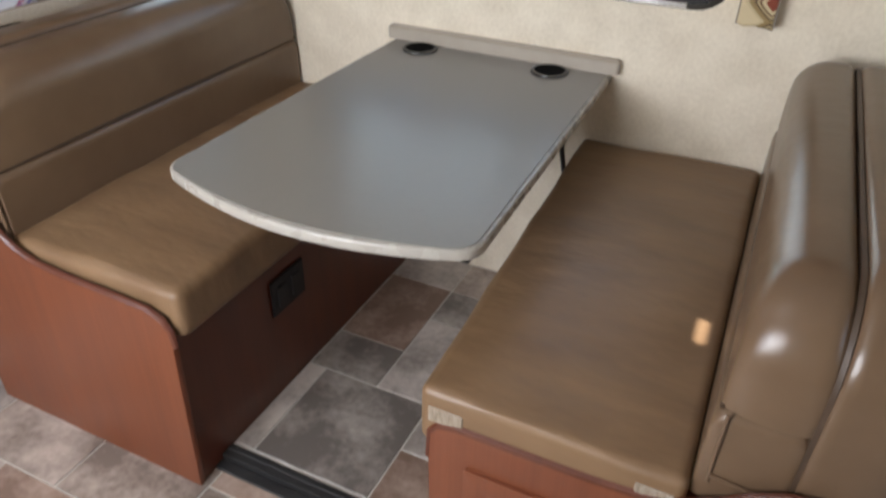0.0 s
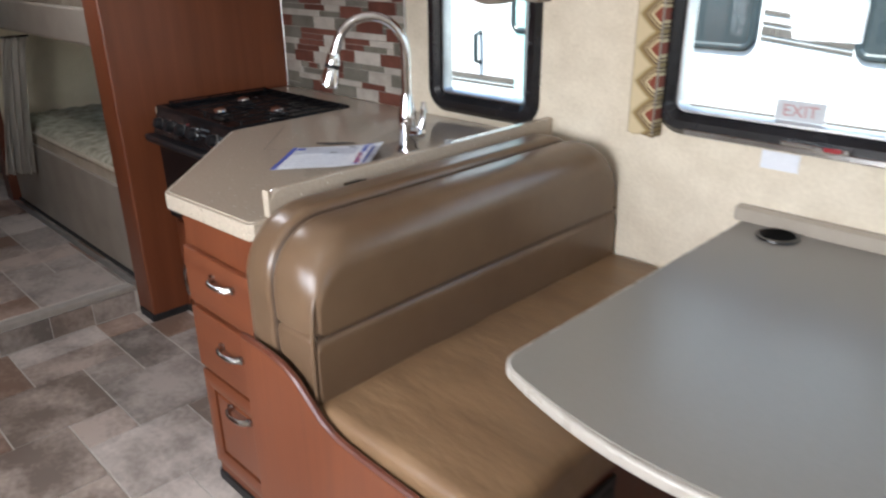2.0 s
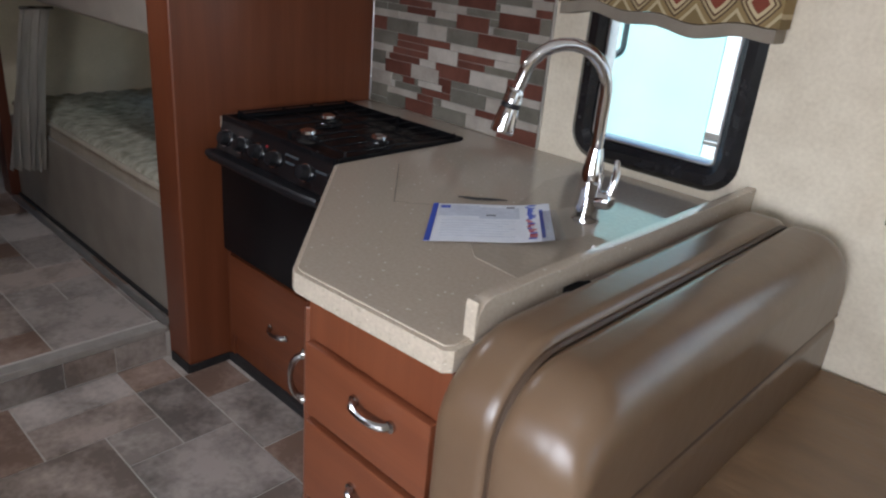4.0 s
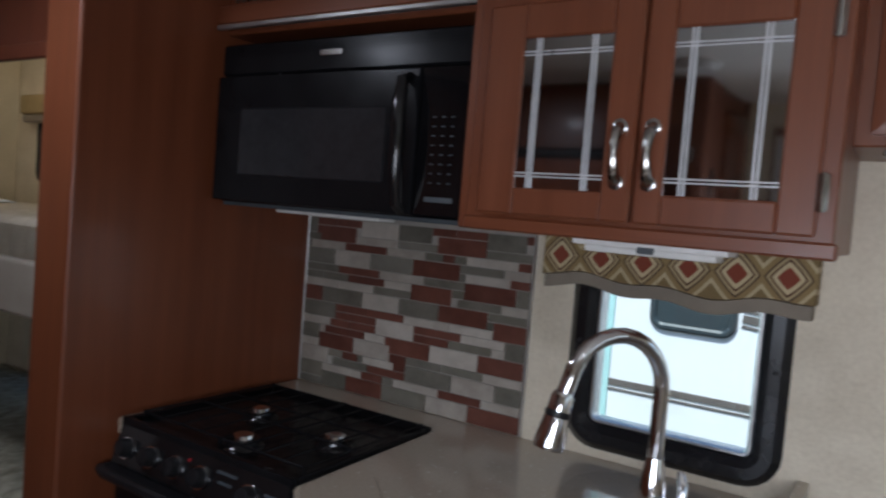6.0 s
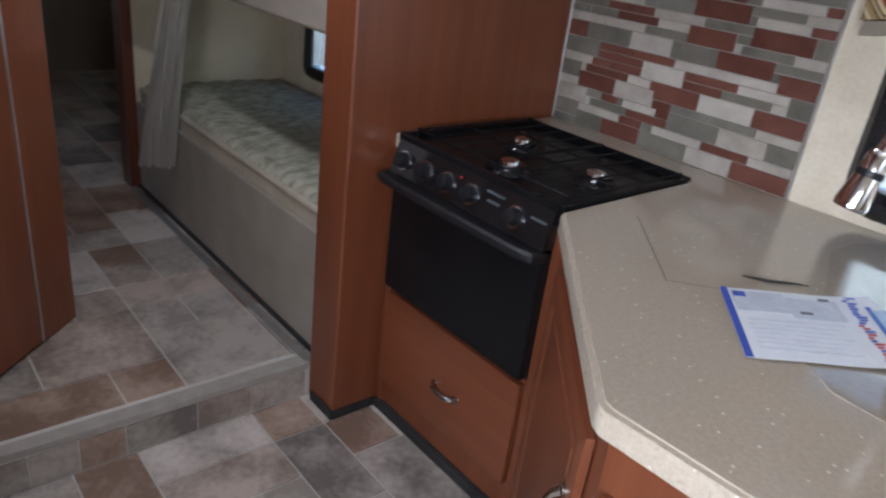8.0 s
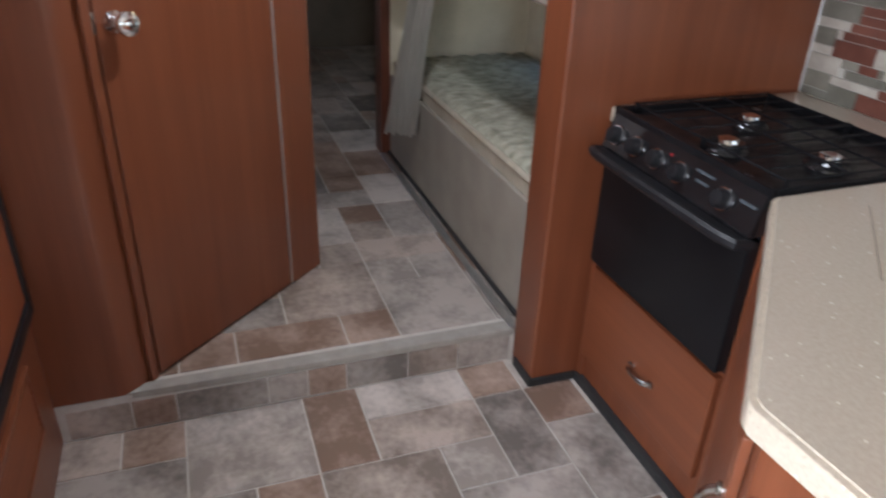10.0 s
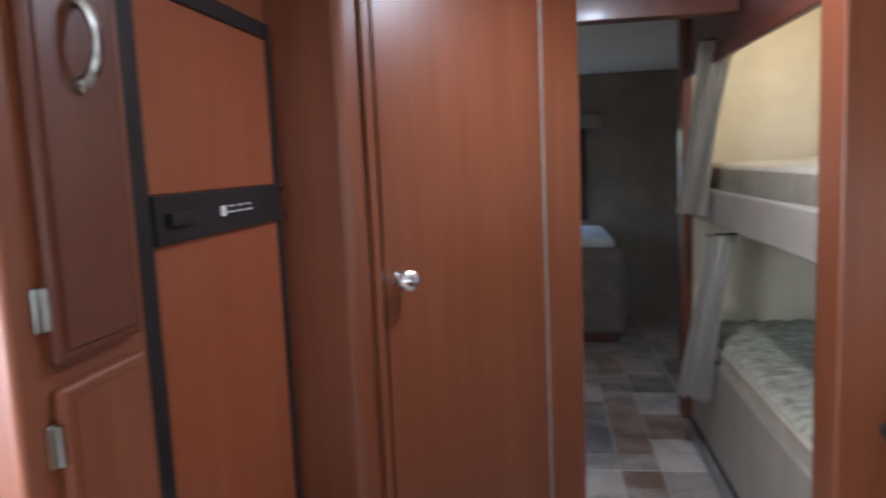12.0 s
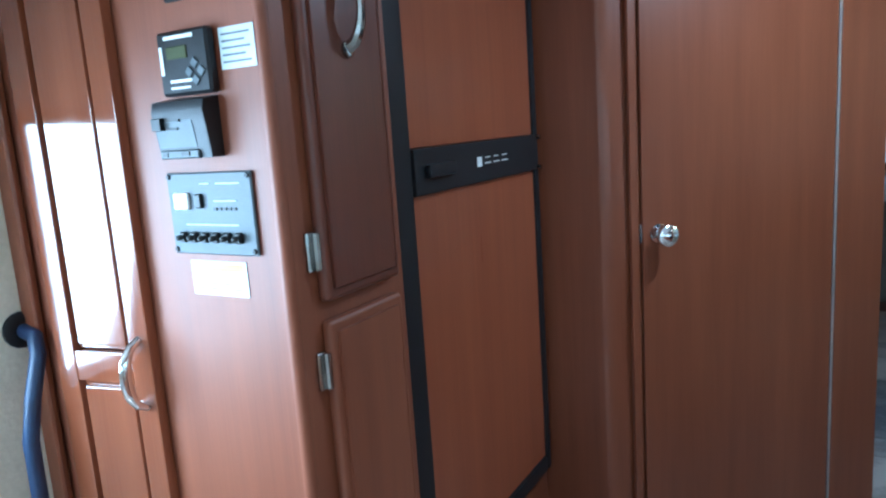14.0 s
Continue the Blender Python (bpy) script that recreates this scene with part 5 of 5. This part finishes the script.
part("legend", merge(face_box(-2.285, -2.225, 1.594, 1.599, 0.0175, 0.019, 0), face_box(-2.280, -2.235, 1.533, 1.537, 0.0175, 0.019, 0), face_box(-2.280, -2.240, 1.524, 1.527, 0.0175, 0.019, 0), face_box(-2.297, -2.291, 1.545, 1.585, 0.0175, 0.019, 0)), white_plastic, mo, "white legend bars")
nt = thing("notice_sticker", (FX, -2.15, 1.54), "white notice sticker with fine print beside the monitor", "sticker")
part("paper", face_box(-2.192, -2.125, 1.545, 1.602, 0, 0.001, 0), label_stock, nt)
for k in range(5):
    part("print_line", face_box(-2.187, -2.133 - 0.01 * (k % 2), 1.553 + 0.0095 * k, 1.556 + 0.0095 * k, 0.001, 0.0016, 0), dark_print, nt)
th = thing("thermostat", (FX, -2.26, 1.42), "grey and black thermostat with a sloped cover", "thermostat")
bm = prism([(FX, 1.424), (FX + 0.024, 1.424), (FX + 0.030, 1.468), (FX + 0.034, 1.492), (FX + 0.030, 1.507), (FX, 1.512)], "y", -2.306, -2.196, 0.004)
part("case", bm, black_plastic, th)
bm = prism([(FX + 0.0245, 1.440), (FX + 0.027, 1.440), (FX + 0.0325, 1.476), (FX + 0.031, 1.488), (FX + 0.028, 1.488)], "y", -2.302, -2.222, 0.001)
part("cover", bm, grey_panel, th, "slate grey front cover")
part("bottom_lip", face_box(-2.310, -2.228, 1.424, 1.437, 0.022, 0.030, 0.002), grey_panel, th, "slate grey bottom lip")
part("lever", face_box(-2.310, -2.290, 1.466, 1.484, 0.030, 0.040, 0.001), black_plastic, th)
part("legend", merge(face_box(-2.286, -2.256, 1.478, 1.481, 0.031, 0.0345, 0), face_box(-2.286, -2.262, 1.466, 1.469, 0.030, 0.0335, 0)), black_plastic, th)
part("slot", merge(face_box(-2.302, -2.292, 1.428, 1.434, 0.029, 0.0315, 0), face_box(-2.262, -2.246, 1.428, 1.434, 0.029, 0.0315, 0)), black_plastic, th)
cp = thing("systems_panel", (FX, -2.245, 1.275), "slate grey systems panel with a row of black switches", "control panel")
part("plate", face_box(-2.334, -2.157, 1.277, 1.402, 0, 0.006, 0.002), grey_panel, cp)
for y in (-2.328, -2.163):
    for z in (1.284, 1.396):
        part("screw", lathe([(0, 0.0045), (0.003, 0.003)], (FX + 0.006, y + 0.010, z), (1, 0, 0), 10), black_plastic, cp)
for k in range(6):
    s = part("switch", face_box(-2.312 + 0.0235 * k, -2.300 + 0.0235 * k, 1.296, 1.312, 0.005, 0.014, 0.002), black_plastic, cp)
    part("toggle", face_box(-2.310 + 0.0235 * k, -2.302 + 0.0235 * k, 1.300, 1.308, 0.013, 0.024, 0.002), black_rubber, s)
part("button", face_box(-2.318, -2.286, 1.346, 1.372, 0.005, 0.012, 0.002), white_plastic, cp, "white rocker button")
part("button", face_box(-2.272, -2.258, 1.348, 1.370, 0.005, 0.012, 0.002), black_plastic, cp)
for k in range(5):
    part("level_lamp", face_box(-2.236 + 0.010 * k, -2.230 + 0.010 * k, 1.345, 1.349, 0.0055, 0.008, 0), black_plastic, cp)
part("legend", merge(face_box(-2.262, -2.242, 1.384, 1.386, 0.0055, 0.0068, 0), face_box(-2.228, -2.180, 1.384, 1.386, 0.0055, 0.0068, 0), face_box(-2.236, -2.190, 1.358, 1.360, 0.0055, 0.0068, 0), face_box(-2.300, -2.190, 1.322, 1.324, 0.0055, 0.0068, 0)), paper_grey, cp, "faint legend bars")
cl = thing("caution_label", (FX, -2.248, 1.21), "white caution label with a yellow heading bar", "label")
part("paper", face_box(-2.308, -2.190, 1.212, 1.266, 0, 0.001, 0), label_stock, cl)
part("heading", face_box(-2.302, -2.196, 1.250, 1.262, 0.001, 0.0016, 0), yellow_print, cl, "yellow heading bar")
for k in range(3):
    part("print_line", face_box(-2.300, -2.20 - 0.015 * k, 1.222 + 0.008 * k, 1.2235 + 0.008 * k, 0.001, 0.0015, 0), dark_print, cl)

# wardrobe door beside the entry, in the same face
wd = thing("wardrobe_door", (FX, -2.56, 0.2), "glossy raised-panel cherry wardrobe door with a bow handle", "door")


def turned(bm):
    """Sets the upright door at its slight angle to the pantry side."""
    for v in bm.verts:
        dy = (v.co.y + 2.432) * 0.79
        v.co.y = -2.404 + dy
        v.co.x -= 0.172 * dy
    return bm


wood_gloss = wood_material("glossy_cherry_wood", (9, 9, 0.5), CHERRY_D, CHERRY_L, 0.09, 0.7)
wood_gloss.node_tree.nodes["Principled BSDF"].inputs["Coat Roughness"].default_value = 0.04
part("stile", turned(box(FX, FX + 0.020, -2.486, -2.432, 0.16, 2.02, 0.004, 2)), wood_gloss, wd)
part("stile", turned(box(FX, FX + 0.020, -2.695, -2.640, 0.16, 2.02, 0.004, 2)), wood_gloss, wd)
for z0, z1 in ((0.16, 0.24), (1.050, 1.105), (1.94, 2.02)):
    part("rail", turned(box(FX, FX + 0.020, -2.640, -2.486, z0, z1, 0.004, 2)), wood_gloss, wd)
for z0, z1 in ((0.24, 1.050), (1.105, 1.94)):
    part("field", turned(box(FX, FX + 0.009, -2.638, -2.488, z0 + 0.002, z1 - 0.002, 0.002)), wood_gloss, wd)
    part("raised_field", turned(box(FX + 0.008, FX + 0.017, -2.630, -2.497, z0 + 0.010, z1 - 0.010, 0.004, 2)), wood_gloss, wd)
hnd = []
for k in range(13):
    t = -1 + k / 6
    hnd.append((FX + 0.02 + 0.034 * math.sqrt(max(0, 1 - t * t)), -2.456, 1.072 + 0.058 * t))
part("handle", turned(tube(hnd, [0.010 if 2 < k < 10 else 0.008 for k in range(13)], 10)), chrome, wd, "bright bow handle")

gh = thing("grab_handle", (1.05, -2.72, 0.9), "blue padded grab handle beside the entry", "handle")
part("grip", tube([(0.970, -2.715, 1.130), (0.974, -2.670, 1.122), (0.985, -2.650, 1.095), (1.012, -2.642, 1.02), (1.028, -2.64, 0.95), (1.032, -2.64, 0.60), (1.032, -2.66, 0.54), (1.030, -2.715, 0.53)], 0.014, 12), nav_blue, gh)
part("mount", lathe([(0, 0.034), (0.006, 0.034), (0.012, 0.024)], (0.970, -2.72, 1.130), (0, 1, 0), 16), black_plastic, gh)
part("mount", lathe([(0, 0.034), (0.006, 0.034), (0.012, 0.024)], (1.030, -2.72, 0.53), (0, 1, 0), 16), black_plastic, gh)
structure("trim_entry_jamb", merge(box(1.068, 1.085, -2.735, -2.715, 0.2, 2.0, 0.003), box(1.705, 1.75, -2.735, -2.715, 0.2, 2.0, 0.004), box(1.085, 1.705, -2.735, -2.715, 1.96, 2.0, 0.004)), wood_v, "cherry wood trim round the entry", True)
structure("trim_entry_corner", box(0.949, 0.966, -2.719, -2.675, 0.0, CEIL, 0.004), wood_v, "cherry corner trim at the entry wall", True)

# entry door with its window
en = thing("entry_door", (1.395, -2.75, 0.2), "closed pale entry door with a bright window", "door", kind="structure")
part("leaf", merge(box(1.088, 1.115, -2.765, -2.735, 0.205, 1.955, 0.003), box(1.585, 1.702, -2.765, -2.735, 0.205, 1.955, 0.003), box(1.115, 1.585, -2.765, -2.735, 0.205, 0.955, 0.003), box(1.115, 1.585, -2.765, -2.735, 1.515, 1.955, 0.003)), white_plastic, en)
part("window_frame", ring_frame(1.100, 1.600, 0.940, 1.530, -2.735, -2.725, 0.03, 0.04), black_plastic, en)
part("latch", box(1.64, 1.69, -2.735, -2.715, 0.98, 1.10, 0.004), black_plastic, en)
ew = thing("window_6", (2.290, -2.72, 0.98), "black-framed window on the entry side", "window", kind="structure")
part("window_frame", ring_frame(1.730, 2.850, 0.95, 1.65, -2.735, -2.712, 0.05, 0.08), black_plastic, ew)

# ceiling lamps
for lx, ly in ((-0.05, -1.21), (2.25, -1.75), (0.92, -1.88)):
    cl_ = thing("ceiling_lamp", (lx, ly, CEIL), "round white flush ceiling lamp", "lamp", group="ceiling lamps")
    part("rim", lathe([(0, 0.085), (-0.012, 0.084), (-0.020, 0.074)], (lx, ly, CEIL), (0, 0, 1), 28), white_plastic, cl_)
    part("lens", lathe([(-0.018, 0.070), (-0.028, 0.064), (-0.031, 0.03)], (lx, ly, CEIL), (0, 0, 1), 28), white_plastic, cl_, "frosted lens")

# ---- outside ----
single("ground", box(-400, 400, -400, 400, -0.75, -0.70, 0), asphalt, "dark asphalt lot reaching the horizon", "ground", "structure")
cv = thing("parked_trailer", (1.5, 4.0, -0.7), "white parked trailer with dark windows and grey stripes", "trailer")
part("shell", box(-7.0, 8.0, 3.4, 5.8, -0.1, 2.9, 0.12, 4), coach_white, cv)
for x0, x1, z0, z1 in ((0.14, 0.73, 0.80, 1.55), (1.37, 2.6, 0.80, 1.55), (-1.5, -0.9, 0.80, 1.45), (-4.2, -3.3, 0.9, 1.6), (4.2, 5.2, 0.9, 1.6)):
    wv = part("window", ring_frame(x0, x1, z0, z1, 3.37, 3.42, 0.05, 0.1), coach_dark, cv)
    part("pane", box(x0 + 0.03, x1 - 0.03, 3.39, 3.41, z0 + 0.03, z1 - 0.03, 0), coach_dark, wv)
for z, h in ((0.86, 0.02), (0.895, 0.055), (0.965, 0.02), (1.03, 0.03), (1.22, 0.03), (1.30, 0.02)):
    part("stripe", rot(box(0.755, 1.365, 3.392, 3.404, z, z + h, 0.002), (1.06, 3.4, z), "Y", 6), coach_stripe, cv)
part("stripe", box(-6.9, 7.9, 3.392, 3.404, 0.300, 0.318, 0.002), coach_stripe, cv)
part("stripe", box(-6.9, 7.9, 3.392, 3.404, 0.335, 0.385, 0.002), coach_stripe, cv)
# Thin sheet that colours this stretch of the shell pale teal.
part("teal_panel", box(-1.45, -0.12, 3.386, 3.398, -0.05, 2.65, 0.003), coach_teal, cv, "pale teal upright panel")
part("panel_joint", box(-0.25, -0.235, 3.392, 3.404, -0.05, 2.85, 0.002), coach_stripe, cv)
part("grab_rail", tube([(-1.88, 3.40, 0.78), (-1.88, 3.33, 0.76), (-1.88, 3.33, 0.52), (-1.88, 3.40, 0.50)], 0.022, 8), coach_dark, cv)
for x in (-3.2, -2.2, 5.0):
    wh = part("wheel", lathe([(0, 0.30), (0.04, 0.33), (0.2, 0.33), (0.24, 0.30)], (x, 3.45, -0.37), (0, 1, 0), 24), black_rubber, cv)
part("axle_skirt", box(-6.9, 7.9, 3.5, 5.7, -0.35, -0.1, 0.02), coach_dark, cv)

# ---- floor and wall pieces ----
U = 0.17
MESHES = {}


def piece(name, sx, sy, sz, mat, parent, centre, bev):
    key = (name, round(sx, 4), round(sy, 4), round(sz, 4), mat.name)
    if key not in MESHES:
        bm = box(-sx / 2, sx / 2, -sy / 2, sy / 2, -sz / 2, sz / 2, 0)
        if bev:
            bmesh.ops.bevel(bm, geom=bm.edges[:], offset=bev, segments=1, affect="EDGES")
        MESHES[key] = to_mesh(bm, name, mat)
    ob = new(name, MESHES[key])
    ob.parent = parent
    ob.location = Vector(centre) - ORIGIN[parent]
    return ob


def lay_floor(parent, gx, gy, i0, i1, j0, j1, ztop, clip, fixed, seed):
    """Random ashlar of 1x1 to 2x2 units; cell (i, j) spans gx+U*i .. and gy-U*j .. ; clip = (x0, x1, y0, y1)."""
    rng = random.Random(seed)
    taken = set()
    tiles = []
    for i, j, w, h, m in fixed:
        tiles.append((i, j, w, h, m))
        taken |= {(i + a, j + b) for a in range(w) for b in range(h)}
    for i in range(i0, i1):
        for j in range(j0, j1):
            if (i, j) in taken:
                continue
            sizes = [(2, 2), (1, 2), (2, 1), (2, 2), (2, 2), (1, 1), (2, 1)]
            rng.shuffle(sizes)
            for w, h in sizes + [(1, 1)]:
                cells = {(i + a, j + b) for a in range(w) for b in range(h)}
                if not cells & taken and all(a < i1 and b < j1 for a, b in cells):
                    break
            taken |= cells
            tiles.append((i, j, w, h, rng.choice((0, 0, 1, 1, 2, 3, 3)) if w * h > 1 else rng.choice((1, 2, 2, 3))))
    for i, j, w, h, m in tiles:
        x0, x1 = max(clip[0], gx + U * i), min(clip[1], gx + U * (i + w))
        y0, y1 = max(clip[2], gy - U * (j + h)), min(clip[3], gy - U * j)
        if x1 - x0 < 0.015 or y1 - y0 < 0.015:
            continue
        g = 0.0027
        piece("floor_tile", x1 - x0 - 2 * g, y1 - y0 - 2 * g, 0.004, tile_floor[m], parent, ((x0 + x1) / 2, (y0 + y1) / 2, ztop - 0.002), 0.001)


main_fixed = [(-1, 4, 2, 2, 3), (-1, 3, 2, 1, 2), (-1, 1, 1, 2, 3), (0, 1, 1, 2, 1), (-1, 0, 1, 1, 2), (0, 0, 2, 1, 0), (1, 1, 1, 1, 3), (1, 2, 2, 2, 1), (-1, 6, 1, 1, 2), (-1, 7, 1, 1, 1), (0, 6, 1, 2, 0), (2, 0, 2, 2, 0), (3, 2, 1, 1, 1), (3, 3, 2, 2, 1), (4, 1, 2, 2, 3), (1, 4, 2, 1, 2), (1, 5, 2, 2, 0)]
lay_floor(floor, 0.005, -0.82, -1, 24, -2, 12, 0.001, (-0.151, 3.6, -2.70, -0.50), main_fixed, 5)
hall_fixed = [(-1, 3, 1, 2, 2), (-1, 2, 1, 1, 2), (-2, 0, 2, 2, 0), (-3, 1, 1, 1, 3), (-3, 2, 2, 2, 1), (-3, 0, 1, 1, 0), (-4, 0, 1, 2, 1)]
lay_floor(hall_floor, -0.215, -0.82, -25, 0, -1, 8, UP + 0.001, (-4.38, -0.190, -2.2, -0.745), hall_fixed, 9)
lay_floor(hall_floor, -0.215, -0.82, -25, -10, -5, 1, UP + 0.001, (-4.38, -1.962, -0.741, -0.005), [], 21)
lay_floor(slide_floor, 2.255, -0.69, -1, 5, -5, 3, 0.022, (2.197, 2.832, -1.045, -0.005), [(0, 0, 2, 2, 0)], 3)
rz = random.Random(4)
y = -2.145
while y < -0.81:
    w = rz.choice((0.12, 0.17, 0.2, 0.26))
    w = min(w, -0.80 - y)
    if w > 0.03:
        piece("riser_tile", 0.004, w - 0.004, 0.096, tile_floor[rz.choice((0, 0, 1, 2))], floor, (-0.1535, y + w / 2, 0.051), 0.001)
    y += w

splash = thing("backsplash", (0.40, 0, 0.916), "mosaic backsplash of cream, rust and grey stone strips", "backsplash", kind="structure")
part("joint_bed", box(0.004, 0.803, -0.006, -0.001, 0.917, 1.458, 0), grout_wall, splash)
part("edge_trim", box(0.803, 0.808, -0.011, -0.001, 0.917, 1.458, 0.001), alu, splash, "thin metal edge trim")
part("edge_trim", box(0.0008, 0.0055, -0.011, -0.001, 0.917, 1.458, 0.001), alu, splash, "thin metal edge trim")
# half-height courses from the top, 2 cm a letter: C cream, R rust, G grey stone
MOSAIC = """
GGRRRRRRRRRCCCCCCCGGGGGGRRRRRRRRRGGGGGGR
GGRRRRRRRRCCCCCCCCGGGGGGGRRRRRRRRGGGGGGG
GGGRRRRRRRCCCCCCCCGGGGGGGRRRRRRRRGGGGGGG
GCCCCCCCRRRRRRRRCCCCCCCGGGRRGGCCCCCCCCRR
GGGGGGCCCCCCCGGGGGGGGRRRRRRRRGGGGGGGCCCC
GGGGGGCCCCCCCCGGGGGGGRRRRRRRRGCCCCCCCRRR
GGGGGGGRRRRRRRRCCCCCCCCGGGGGGGRRRRRRRRGG
GGGGGGGGGRRRRRRRCCCCCRRRRRRRGGGRRRRRRRGG
CCCCCCCCCCCCCCGGGGGGGRRRRRRRRGGGGGGGCCCC
RRRRGGGGGGGGCCCCCCCGGGGGGGRRRRRRRRGGGGGG
RRRRGGGGGGGGCCCCCCCGGGGGGGRRRRRRRRGRRRRR
GGGGGGGRRRRRRRRRRRRRCCCCCCCCCCCCCCCRRRRR
GGGGGGGRRRRRRRRCCCCCCCRRRRRRRRCCCCCCCGGG
CCCCCCRRRRRRRRRCCCCCCCRRRRRRGGGGGGGCCCGG
GGGGCRRRRRRRRCCCCRRRRRRRRCCCCCCCCRRRRRRR
GGGGRRRRRRRCCCCCCCRRRRRRRRCCCCCCCRRRRRRR
CCCCRRRRRRRCCCCCCCRRRGGGGGGGGGGGGGCCCCCC
CCCCCCGGGRRRGCCCCCCRRGGGGGGGGCCCCCCCGGGG
GCCCCCCGGGGGGGRRRRRRRGGGGGGGGCCCCCCCGGGG
GGGGGCCCCCCCCRRRRGGCCCCCCCCRRRRRRRCCCCCC
GGGGGGGGGGRRRRRRRGGGGGGGGCCCCCCCRRRRRRRR
GGGGGGGGGGRRRRRRRGGGGGGGGCCCCCCCRRRRRRRR
""".split()
rs = random.Random(12)
CELL, COURSE = 0.02, (1.446 - 0.917) / len(MOSAIC)
LETTER = {"C": (0, 0), "R": (1, 1), "G": (2, 2, 3)}


def runs(row):
    """Stretches of one letter, cut to strips of at most 17 cm."""
    out, a = [], 0
    for b in range(1, len(row) + 1):
        if b == len(row) or row[b] != row[a]:
            n = max(1, math.ceil((b - a) / 8.5))
            cuts = [a + round((b - a) * k / n) for k in range(n + 1)]
            out += [(p, q, row[a]) for p, q in zip(cuts, cuts[1:])]
            a = b
    return out


courses = [runs(r) for r in MOSAIC]
done = set()
for r, course in enumerate(courses):
    for a, b, c in course:
        if (r, a) in done:
            continue
        tall = next((q for q in courses[r + 1] if q[2] == c and abs(q[0] - a) < 2 and abs(q[1] - b) < 2 and (r + 1, q[0]) not in done), None) if r + 1 < len(courses) else None
        if tall:
            done.add((r + 1, tall[0]))
        xa, xb = max(0.006, a * CELL), min(0.802, b * CELL)
        zb = 1.446 - COURSE * r
        za = zb - COURSE * (2 if tall else 1)
        m = rs.choice(LETTER[c])
        d = 0.0085 if m < 3 else 0.0065
        piece("tile", round(xb - xa - 0.0022, 3), d, round(zb - za - 0.0022, 4), splash_mats[m], splash, ((xa + xb) / 2, -0.0015 - d / 2 + rs.uniform(-0.0006, 0.0006), (za + zb) / 2), 0.0008)
